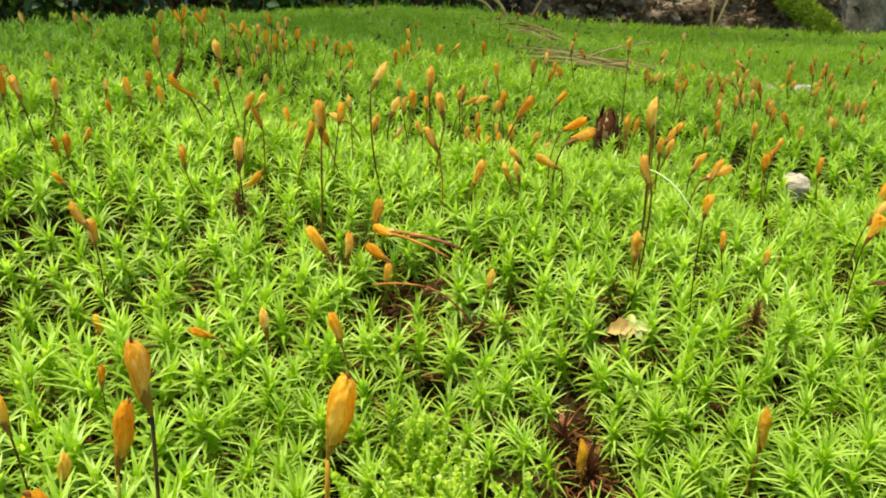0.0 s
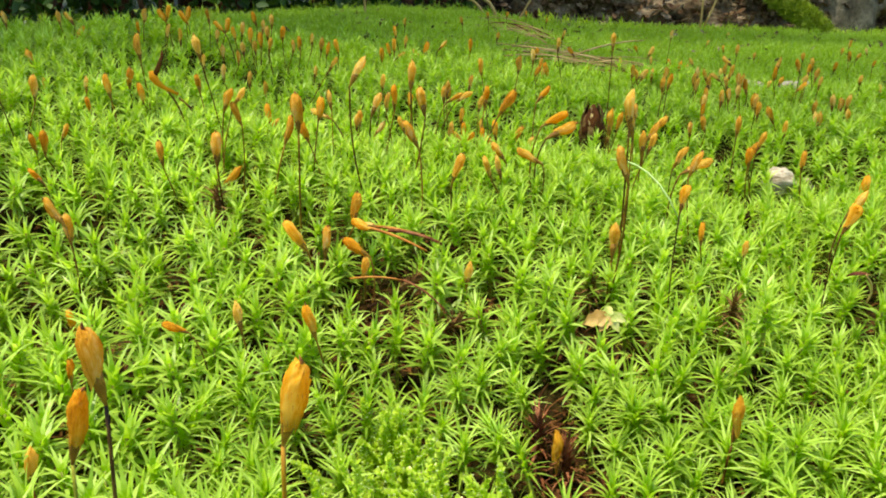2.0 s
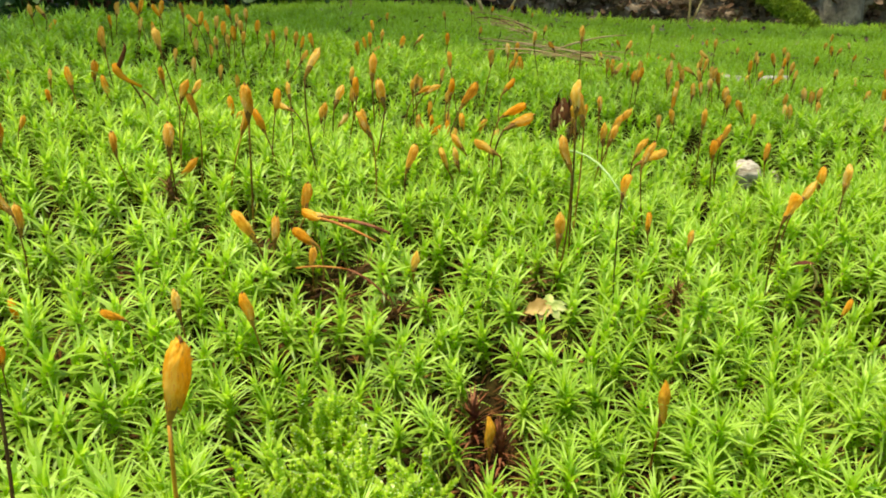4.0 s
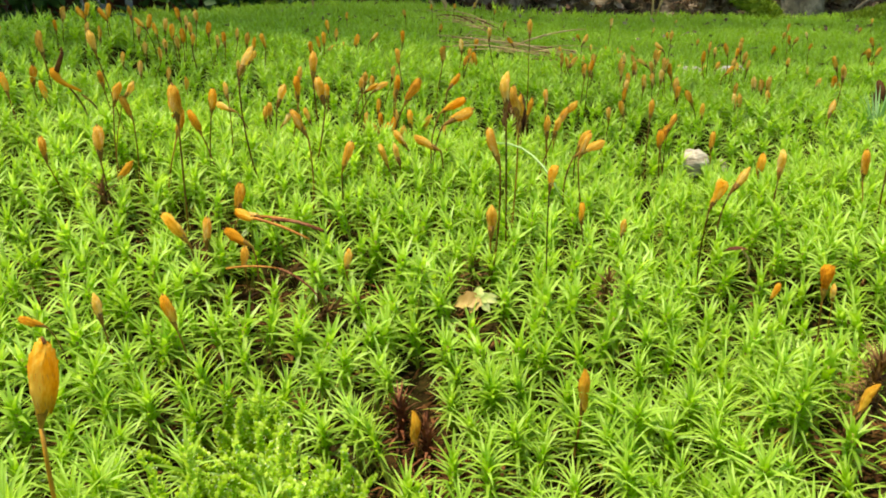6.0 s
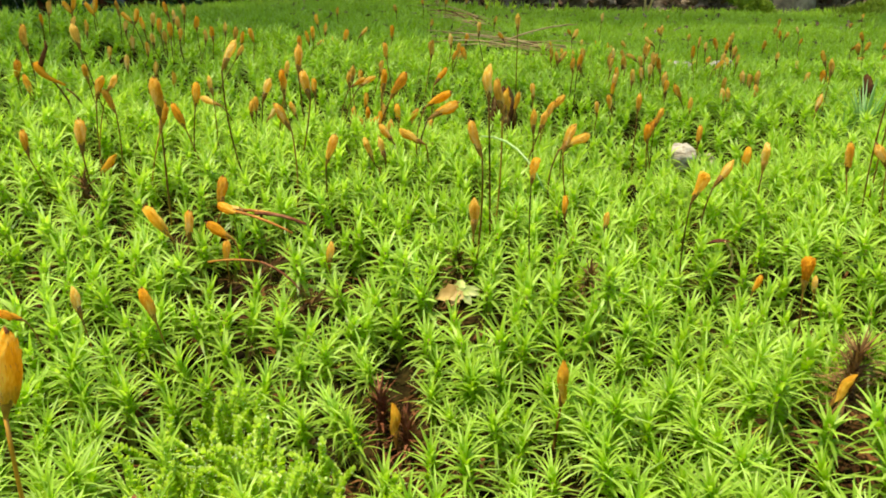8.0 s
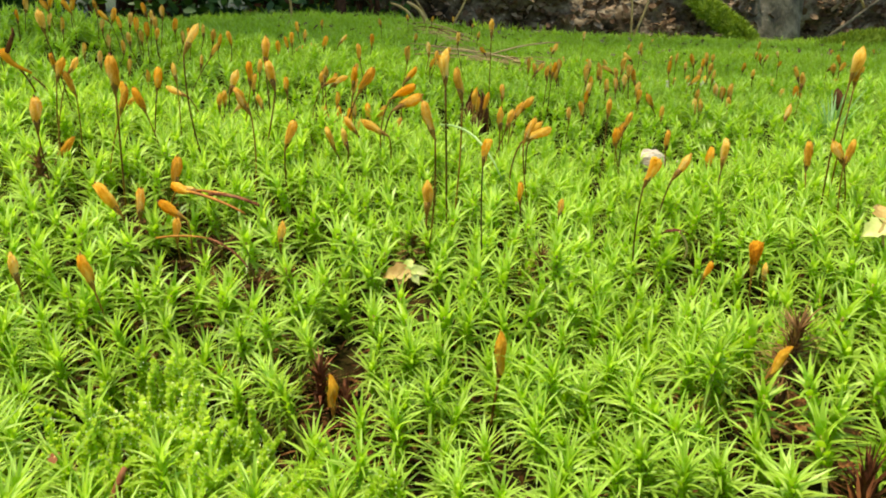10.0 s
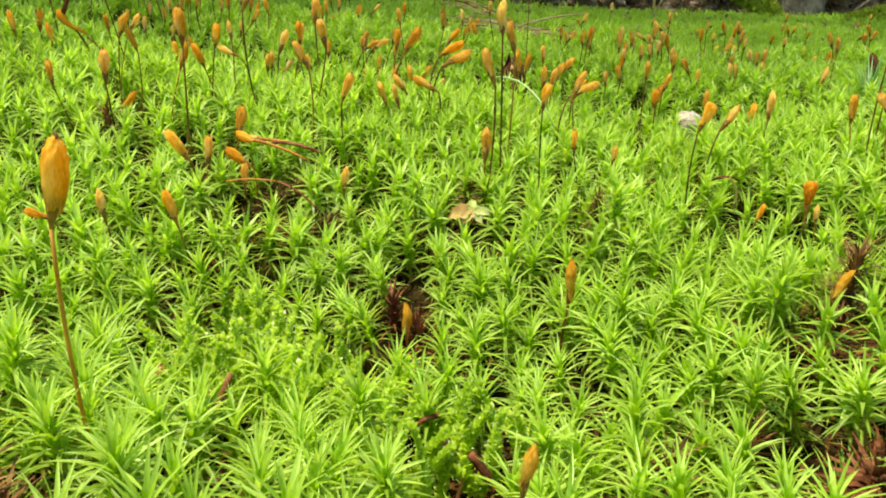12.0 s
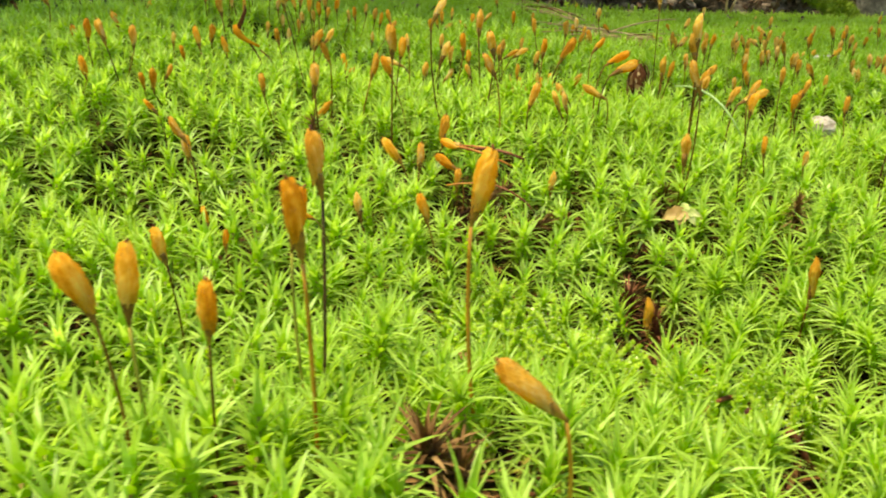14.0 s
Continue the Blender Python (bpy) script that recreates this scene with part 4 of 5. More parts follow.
capsule(0.0312, 0.4600, 0.0205, 0, 0, 0.0098, "tan")
capsule(0.0555, 0.4300, 0.0166, 30, 0, 0.0098, "tan")
capsule(0.0325, 0.3450, 0.0244, -18, 0, 0.0098, "tan")
capsule(0.0326, 0.4410, 0.0410, 2, 0, 0.0110, "dark")
capsule(0.0408, 0.4002, 0.0437, 30, 0, 0.0135, "gold")
capsule(0.0637, 0.4376, 0.0426, 34, 0, 0.0098, "dark")
capsule(0.0474, 0.4118, 0.0253, 25, 0, 0.0092, "tan")
capsule(0.0610, 0.3480, 0.0395, 58, 0, 0.0125, "gold", root=(0.0500, 0.3500))
capsule(0.0590, 0.3560, 0.0430, 62, 0, 0.0110, "dark", root=(0.0490, 0.3550))
capsule(0.0994, 0.4300, 0.0268, 2, 0, 0.0098, "slim")
capsule(0.1038, 0.4300, 0.0286, 6, 0, 0.0112, "slim")
capsule(0.1210, 0.3730, 0.0220, 26, 0, 0.0112, "pale")
capsule(0.1643, 0.5000, 0.0109, 0, 0, 0.0090, "gold")
capsule(0.1724, 0.5000, 0.0144, -20, 0, 0.0095, "gold")
capsule(0.1844, 0.5400, 0.0166, 8, 0, 0.0090, "dark")
capsule(0.1160, 0.5150, 0.0640, 6, 0, 0.0110, "pale", root=(0.1150, 0.5190), label="pale cream moss capsule high on a thin stalk")
capsule(0.1588, 0.5500, 0.0321, -6, 0, 0.0105, "gold")
capsule(0.1635, 0.5500, 0.0344, 8, 0, 0.0105, "dark")
capsule(0.1978, 0.6000, 0.0253, 2, 0, 0.0105, "tan")
capsule(0.2138, 0.6200, 0.0230, 0, 0, 0.0105, "tan")
capsule(0.2231, 0.6600, 0.0253, -20, 0, 0.0105, "tan")
capsule(0.2309, 0.6000, 0.0278, 4, 0, 0.0105, "tan")
capsule(0.2343, 0.6000, 0.0237, -8, 0, 0.0105, "gold")
capsule(0.2217, 0.5800, 0.0232, 0, 0, 0.0105, "tan")
capsule(0.2033, 0.5600, 0.0215, 4, 0, 0.0105, "pale")
capsule(0.2530, 0.7000, 0.0251, 2, 0, 0.0105, "tan")
capsule(0.3110, 0.6900, 0.0291, -15, 0, 0.0105, "gold")
capsule(0.3144, 0.6800, 0.0182, 6, 0, 0.0105, "tan")
capsule(0.3274, 0.7000, 0.0289, -4, 0, 0.0105, "tan")
capsule(0.3279, 0.6900, 0.0216, 10, 0, 0.0105, "tan")
capsule(0.3078, 0.6700, 0.0139, 50, 0, 0.0105, "dark")
capsule(0.3270, 0.6800, 0.0163, 2, 0, 0.0105, "pale")
capsule(0.3206, 0.6900, 0.0253, 0, 0, 0.0105, "dark")
capsule(0.3077, 0.7200, 0.0286, 8, 0, 0.0105, "tan")
capsule(0.2881, 0.6800, 0.0242, 0, 0, 0.0105, "dark")
capsule(0.2872, 0.5600, 0.0160, -6, 0, 0.0105, "tan")
capsule(0.2945, 0.5650, 0.0175, 4, 0, 0.0105, "tan")
capsule(0.2879, 0.5500, 0.0103, 2, 0, 0.0105, "pale")
capsule(0.2690, 0.5600, 0.0144, 2, 0, 0.0105, "tan")
capsule(0.2566, 0.5300, 0.0111, 0, 0, 0.0105, "pale")
capsule(0.1788, 0.6200, 0.0243, -6, 0, 0.0105, "pale")
capsule(0.1830, 0.6300, 0.0296, 4, 0, 0.0105, "tan")
capsule(0.2019, 0.6200, 0.0271, 2, 0, 0.0105, "tan")
capsule(0.2074, 0.6300, 0.0302, -4, 0, 0.0105, "pale")
capsule(0.2098, 0.6100, 0.0258, 8, 0, 0.0105, "tan")
capsule(0.2370, 0.6400, 0.0301, 10, 0, 0.0105, "pale")
capsule(0.2358, 0.6200, 0.0261, -6, 0, 0.0105, "tan")
capsule(0.2233, 0.6100, 0.0250, -14, 0, 0.0105, "tan")
capsule(0.2153, 0.5800, 0.0205, 4, 0, 0.0105, "gold")
capsule(0.1882, 0.5500, 0.0203, 2, 0, 0.0105, "tan")
capsule(0.1918, 0.5600, 0.0236, -6, 0, 0.0105, "gold")
capsule(0.2196, 0.5400, 0.0215, 0, 0, 0.0105, "tan")
capsule(0.2178, 0.5300, 0.0183, 6, 0, 0.0105, "gold")
capsule(0.2246, 0.6400, 0.0261, -50, 0, 0.0105, "tan")
capsule(0.1641, 0.6600, 0.0284, 4, 0, 0.0105, "tan")
capsule(0.1715, 0.6500, 0.0266, 30, 0, 0.0105, "tan")
capsule(0.2757, 0.9500, 0.0364, 10, 0, 0.0105, "tan")
capsule(0.2983, 0.8000, 0.0327, 0, 0, 0.0105, "tan")
capsule(0.2861, 0.5700, 0.0169, 4, 0, 0.0105, "tan")
capsule(0.5082, 1.0000, 0.0210, 8, 0, 0.0105, "gold")
capsule(0.5301, 0.8500, 0.0155, -20, 0, 0.0105, "gold")
capsule(0.3744, 0.6200, 0.0036, 0, 0, 0.0105, "dark")
capsule(0.3018, 0.5800, 0.0139, 0, 0, 0.0105, "tan")
capsule(0.2643, 0.5400, 0.0099, 2, 0, 0.0105, "pale")


def scattered_capsules():
    """The capsules of the far moss, in loose drifts."""
    g = random.Random(33)
    drifts = [(0.40, 0.80, 0.10, 0.08, 16), (0.56, 0.95, 0.14, 0.10, 14), (0.26, 0.80, 0.06, 0.05, 9), (0.30, 1.05, 0.15, 0.15, 10), (0.02, 0.98, 0.10, 0.10, 7),
              (0.42, 0.52, 0.05, 0.05, 6), (0.50, 0.66, 0.06, 0.06, 7), (-0.33, 0.52, 0.05, 0.05, 5), (0.85, 1.30, 0.2, 0.15, 10)]
    far = []
    for x, y, sx, sy, count in drifts:
        for _ in range(count):
            px, py = g.gauss(x, sx), g.gauss(y, sy)
            pz = float(top(px, py) + 0.7 * lumps(px, py)) + g.uniform(0.003, 0.022)
            tone, lean, fore = g.choice(("tan", "tan", "tan", "gold", "pale", "dark")), g.gauss(0, 22), g.gauss(0, 14)
            if py > 0.60:
                tone = g.choice(("tan", "tan", "pale", "gold"))
            if py < 0.60:
                capsule(px, py, pz, lean, fore, 0.0114, tone)
            else:
                far.append((Vector((px, py, pz)), Euler((radians(fore), radians(lean), g.uniform(0, 6.3))), 0.0102 * g.uniform(0.85, 1.15), tone))
    pieces, mats = [], []
    kinds = ("gold", "pale", "dark", "tan")
    for p, e, s, tone in far:
        m = Matrix.LocRotScale(p, e, (s, s, s))
        for part, mat in ((g.choice(HOODS[tone]), kinds.index(tone)), (NECKS[0], 4)):
            v, f = np.empty(len(part.vertices) * 3, dtype=np.float32), np.empty(len(part.polygons) * 3, dtype=np.int32)
            part.vertices.foreach_get("co", v)
            part.polygons.foreach_get("vertices", f)
            a = np.array(m, dtype=np.float32)
            pieces.append(((v.reshape(-1, 3) - (0, 0, 0.5)) @ a[:3, :3].T + a[:3, 3], f.reshape(-1, 3)))
            mats.append(np.full(len(f) // 3, mat, dtype=np.int32))
        low = m @ Vector((0, 0, -0.62))
        rod = tube([(low.x, low.y, float(top(p.x, p.y)) - 0.014), tuple(low.lerp(Vector((low.x, low.y, low.z - 0.006)), 0.5)), tuple(low)], s * 0.034, 4)
        pieces.append(rod)
        mats.append(np.full(len(rod[1]), 5, dtype=np.int32))
    me = mesh_of("distant_moss_capsules", *join(pieces), [HOOD, PALE_HOOD, DARK_HOOD, TAN_HOOD, CAPSULE_WALL, SETA], np.concatenate(mats))
    tagged(new("distant_moss_capsules", me), "many tan moss capsules scattered over the far moss", "moss capsules", kind="stuff")


scattered_capsules()

# ---- leafy moss in the hollow ----


def frond_meshes(seed):
    """An upright leafy shoot with small round glossy leaves in rows up its stem."""
    g = random.Random(seed)
    h = g.uniform(0.015, 0.021)
    bow = Vector((g.uniform(-0.004, 0.004), g.uniform(-0.004, 0.004), 0))
    path = bent((0, 0, 0), (bow.x * 1.5, bow.y * 1.5, h), -bow * 0.5, 6)
    leaflets = []
    drops = []
    n = 66
    for i in range(n):
        s = 0.12 + 0.88 * i / (n - 1)
        k = s * 5
        p = path[min(4, int(k))].lerp(path[min(5, int(k) + 1)], k - int(k))
        a = i * 2.4 + g.uniform(-0.4, 0.4)
        size = 0.0019 * (1.10 - 0.42 * s) * g.uniform(0.85, 1.15)
        m = Matrix.Translation(p) @ Matrix.Rotation(a, 4, "Z") @ Matrix.Rotation(0.95 - 0.6 * s + g.uniform(-0.2, 0.2), 4, "Y") @ Matrix.Scale(size, 4)
        v = [(0, 0, 0), (0.05, -0.38, 0.3), (0, 0, 0.35), (0.05, 0.38, 0.3), (0.14, -0.38, 0.72), (0.08, 0, 0.75), (0.14, 0.38, 0.72), (0.24, 0, 0.98)]
        f = [(0, 1, 2), (0, 2, 3), (1, 4, 5), (1, 5, 2), (2, 5, 6), (2, 6, 3), (4, 7, 5), (5, 7, 6)]
        leaflets.append(([tuple(m @ Vector(q)) for q in v], f))
        if g.random() < 0.30:
            c, d = m @ Vector((0.30, 0, 0.95)), g.uniform(0.00014, 0.00026)
            drops.append(([(c.x + d, c.y, c.z), (c.x - d, c.y, c.z), (c.x, c.y + d, c.z), (c.x, c.y - d, c.z), (c.x, c.y, c.z + d), (c.x, c.y, c.z - d)],
                          [(0, 2, 4), (2, 1, 4), (1, 3, 4), (3, 0, 4), (2, 0, 5), (1, 2, 5), (3, 1, 5), (0, 3, 5)]))
    return (mesh_of("stem", *tube(path, [0.00026] * 5 + [0.00015], 4), FROND), mesh_of("leafage", *join(leaflets), FROND),
            mesh_of("dew", *join(drops), DEW))


def leafy_moss():
    g = random.Random(44)
    meshes = [frond_meshes(60 + i) for i in range(7)]
    protos = {}
    spots = [(0.000, 0.154, 0.018, 48), (0.014, 0.160, 0.016, 30), (0.022, 0.140, 0.015, 28), (0.034, 0.114, 0.012, 18), (0.047, 0.128, 0.010, 10),
             (0.066, 0.122, 0.010, 8), (-0.008, 0.178, 0.014, 34)]
    for x, y, r, count in spots:
        for _ in range(count):
            a, d = g.uniform(0, math.tau), r * math.sqrt(g.random())
            px, py = x + d * math.cos(a), y + d * math.sin(a)
            k, s = g.randrange(7), g.uniform(0.95, 1.35)
            if abs(px - 0.037) < 0.012 and 0.148 < py < 0.195:
                continue
            m = Matrix.LocRotScale((px, py, float(top(px, py)) - 0.0195), Euler((g.gauss(0, 0.25), g.gauss(0, 0.25), g.uniform(0, 6.3))), (s, s, s))
            if k in protos:
                copy_thing(protos[k], m).scale = m.to_scale()
                continue
            ob = tagged(new("leafy_moss_frond"), "yellow-green moss frond with small glossy round leaves", "moss", "leafy moss fronds")
            part_of("stem", meshes[k][0], ob)
            tagged(part_of("leafage", meshes[k][1], ob), kind="stuff")
            tagged(part_of("dew", meshes[k][2], ob, label="tiny drops of dew, their sparkle put into a pale colour"), kind="stuff")
            ob.matrix_basis = m
            protos[k] = ob


leafy_moss()

# ---- dead shoots ----


def dead_shoot(x, y, z, lean, turn, size, label, bush=0.0, mat=DEAD):
    """A brown dried moss shoot with shrivelled leaves round a dark stem."""
    g = random.Random(int(x * 9999) + int(y * 777))
    ob = tagged(new("dead_moss_shoot"), label, "dead moss", "dead moss shoots")
    young, mature, old = shoot_plan(g, 58, 34)
    out = baked(young + mature + old, [star_leaf(b + 0.25 * bush, 4, 2, 0.095) for b in SPREADS])
    part_of("stem", mesh_of("stem", *tube([(0, 0, -0.028), (0.001, 0, -0.01), (0, 0, 0.001)], [0.0008, 0.0008, 0.0005], 6), BARK), ob)
    tagged(part_of("shrivelled_leaves", mesh_of("shrivelled_leaves", *join(out), mat), ob), kind="stuff")
    ob.matrix_basis = Matrix.LocRotScale((x, y, z), Euler((radians(lean[1]), radians(lean[0]), radians(turn))), (size, size, size))
    return ob


def dead_brush(x, y, z, label):
    """A dried moss shoot whose many fine leaves stand up like a brush."""
    g = random.Random(17)
    ob = tagged(new("dead_moss_shoot"), label, "dead moss", "dead moss shoots")
    shapes = [star_leaf(b, 4, 2, 0.060) for b in (0.3, 0.65, 1.0, 1.35)]
    plan = []
    for i in range(240):
        s = i / 239
        plan.append((min(3, int(g.uniform(0, 2.6) + 1.4 * (1 - s))), Matrix.Translation((0, 0, -0.0135 * (1 - s))) @ Matrix.Rotation(i * 2.39996 + g.uniform(-0.4, 0.4), 4, "Z")
                     @ Matrix.Rotation(g.uniform(-0.1, 0.45), 4, "Y") @ Matrix.Scale(g.uniform(0.0055, 0.0090), 4)))
    part_of("stem", mesh_of("stem", *tube([(0, 0, -0.026), (0.0008, 0, -0.010), (0, 0, -0.001)], [0.0011, 0.0010, 0.0006], 6), BARK), ob)
    tagged(part_of("bristly_leaves", mesh_of("bristly_leaves", *join(baked(plan, shapes)), DEAD), ob), kind="stuff")
    ob.matrix_basis = Matrix.LocRotScale((x, y, z), Euler((radians(4), radians(6), 0)), (1.2, 1.2, 1.2))
    return ob


dead_brush(0.1515, 0.1690, 0.0065, "dead brown bristly moss shoot standing among green ones")
dead_shoot(0.1270, 0.1060, -0.0060, (25, 20), 40, 1.1, "dark red-brown dried moss shoot in a hollow", mat=HUSK)
dead_shoot(0.1370, 0.1130, -0.0050, (30, 10), 80, 1.2, "dark red-brown dried moss shoot in a hollow", mat=HUSK)
dead_shoot(0.1440, 0.1230, -0.0040, (10, 15), 130, 1.1, "dark brown dried moss shoot in a hollow", mat=HUSK)
dead_shoot(0.1200, 0.0980, -0.0080, (-20, 40), 10, 1.0, "reddish dried moss shoot lying in a hollow", mat=CHIP)
dead_shoot(0.0330, 0.1940, -0.0120, (-10, 25), 200, 0.95, "red-brown dried moss shoot in a dark hollow", mat=CHIP)
dead_shoot(0.0400, 0.1880, -0.0170, (25, -10), 70, 0.9, "red-brown dried moss shoot in a dark hollow", mat=CHIP)
dead_shoot(0.0480, 0.1700, -0.0190, (-35, 10), 300, 0.9, "dark dried moss shoot in a hollow", mat=HUSK)
dead_shoot(-0.0255, 0.0785, 0.0100, (-8, 6), 20, 1.05, "brown withered moss shoot between green ones")
dead_shoot(-0.0200, 0.0800, 0.0040, (14, 5), 90, 1.05, "brown withered moss shoot between green ones")
dead_shoot(-0.0790, 0.3000, 0.0250, (0, 0), 30, 0.9, "brown withered moss shoot under a capsule")
dead_shoot(0.0880, 0.1120, -0.0120, (15, 20), 50, 0.95, "brown withered moss shoot between green ones")
dead_shoot(0.1060, 0.1180, -0.0120, (-15, 30), 150, 0.95, "brown withered moss shoot between green ones")
dead_shoot(0.1010, 0.2380, 0.0040, (0, 0), 0, 0.75, "thin brown withered moss shoot standing upright")
dead_shoot(0.0120, 0.2380, -0.0020, (60, 10), 10, 0.9, "brown withered moss shoot lying in a gap")
dead_shoot(0.0600, 0.2620, 0.0020, (10, 10), 10, 0.8, "brown withered moss shoot in a gap")
dead_shoot(0.0000, 0.2640, 0.0040, (70, 0), 30, 0.8, "brown withered moss shoot lying in a gap")

# ---- fallen stalks, straws, twigs ----


def fallen(name, a, b, sag, r, mat, label, category, hood=""):
    """A rod lying on the moss from a to b, with a hood at a if told."""
    a, b = Vector(a), Vector(b)
    ob = thing_at(name, a, label, category)
    part_of("stalk", mesh_of("stalk", *tube(bent((0, 0, 0), b - a, sag), [r, r, r, r * 0.95, r * 0.9, r * 0.8, r * 0.55], 6), mat), ob)
    if hood:
        size = 0.0080
        d = (a - b).normalized()
        m = Matrix.LocRotScale(d * -0.002, Vector((0, 0, 1)).rotation_difference(d), (size, size, size))
        part_of("hood", HOODS[hood][0], ob, m, "felted hood")
        part_of("capsule", NECKS[0], ob, m)
    return ob


fallen("fallen_capsule", (-0.0180, 0.2790, 0.0175), (0.0065, 0.2722, 0.0135), (0, 0, 0.0012), 0.00055, RED, "fallen tan moss capsule on a red stalk", "moss capsule", "tan")
fallen("fallen_capsule", (-0.0200, 0.2765, 0.0180), (0.0020, 0.2680, 0.0115), (0, 0, 0.001), 0.00055, RED, "fallen brown moss capsule on a red stalk", "moss capsule", "dark")
fallen("fallen_stalk", (-0.0120, 0.2770, 0.0165), (0.0080, 0.2700, 0.0130), (0, 0, 0.0015), 0.0007, CHIP, "brown moss stalk in a heap of fallen capsules", "stalk")
fallen("fallen_stalk", (-0.0230, 0.2470, 0.0095), (-0.0055, 0.2440, 0.0100), (0, 0, 0.0008), 0.00034, RED, "red moss stalk lying on green leaves", "stalk")
fallen("fallen_stalk", (-0.0055, 0.2440, 0.0100), (0.0080, 0.2360, 0.0020), (0.001, 0, 0.001), 0.0004, CHIP, "brown moss stalk lying on green leaves", "stalk")
fallen("bowed_grass", (0.0720, 0.3020, 0.0365), (0.0930, 0.2790, 0.0200), (0.0015, 0, 0.0055), 0.00042, PALE_BLADE, "pale green grass blade bowed over the moss", "grass")


def straws():
    """Dry grass lying on the moss behind the crest, and a thin band of it running back to the bank."""
    g = random.Random(52)
    for i in range(46):
        if i < 20:
            x, y, turn, length = g.uniform(0.12, 0.22), g.uniform(0.84, 0.94), g.gauss(0.05, 0.30), g.uniform(0.04, 0.12)
        else:
            s = g.random()
            x, y, turn, length = 0.15 - 0.06 * s + g.gauss(0, 0.018), 0.95 + 0.42 * s, g.gauss(2.1, 0.5), g.uniform(0.05, 0.11)
        dx, dy = math.cos(turn) * length / 2, math.sin(turn) * length / 2
        a, b = [(x + k * dx, y + k * dy, float(top(x + k * dx, y + k * dy)) + g.uniform(-0.001, 0.007)) for k in (-1, 1)]
        fallen("straw", a, b, (0, 0, g.uniform(0.001, 0.006)), g.uniform(0.0004, 0.0008), STRAW if i % 5 else CHIP,
               "dry straw-coloured grass stalk lying on the moss" if i % 5 else "dry brown grass stalk lying on the moss", "straw")
    for a, b in (((0.160, 0.93), (0.262, 1.02)), ((0.18, 0.90), (0.245, 0.915)), ((0.09, 0.93), (0.215, 0.90))):
        fallen("straw", (a[0], a[1], float(top(*a)) + 0.004), (b[0], b[1], float(top(*b)) + (0.022 if b[0] > 0.25 else 0.004)), (0, 0, 0.004), 0.0011, STRAW,
               "long pale grass stalk lying on the moss", "straw")


straws()
fallen("twig", (-0.0030, 0.1340, -0.0120), (0.0000, 0.1360, -0.0045), (0, 0, 0), 0.0009, CHIP, "short dark brown twig sticking out of the moss", "twig")
fallen("twig", (0.0490, 0.1120, -0.0100), (0.0545, 0.1100, -0.0190), (0, 0, 0.001), 0.0009, CHIP, "orange-brown splinter of wood among moss", "wood splinter")
fallen("twig", (0.0440, 0.1210, -0.0105), (0.0450, 0.1190, -0.0200), (0.001, 0, 0), 0.0009, BARK, "dark brown broken twig standing in moss", "twig")
fallen("twig", (0.0440, 0.1310, -0.0130), (0.0370, 0.1285, -0.0155), (0, 0, 0.001), 0.0006, CHIP, "reddish brown bit of wood in the moss", "twig")


def bent_stalks(x, y, z):
    """Two dark stalks that end in curled brown husks."""
    ob = thing_at("curled_husk", (x, y, z - 0.03), "curled dark brown husks on two bowed stalks", "dead moss")
    part_of("stalk", mesh_of("stalk", *tube(bent((0.004, 0, 0), (-0.006, 0, 0.028), (0.004, 0, 0)), 0.0005, 6), SETA), ob)
    part_of("stalk", mesh_of("stalk", *tube(bent((0.013, 0, 0), (0.003, 0, 0.020), (0.002, 0, 0.002)), 0.0005, 6), SETA), ob)
    part_of("husk", mesh_of("husk", *tube([(-0.0095, 0, 0.0335), (-0.0086, 0, 0.0305), (-0.0068, 0, 0.0275), (-0.0035, 0, 0.0250), (0.003, 0, 0.0218)],
                                          [0.0012, 0.0024, 0.0017, 0.0011, 0.0006], 8), DARK_HOOD), ob, label="orange-brown swollen husk")
    part_of("husk", mesh_of("husk", *tube([(-0.0078, 0, 0.031), (-0.0052, 0, 0.036), (-0.0030, 0, 0.0405), (-0.0030, 0, 0.0435)], [0.0013, 0.0012, 0.0009, 0.0003], 8), HUSK), ob,
            label="dark curled tip")


bent_stalks(-0.128, 0.412, 0.055)

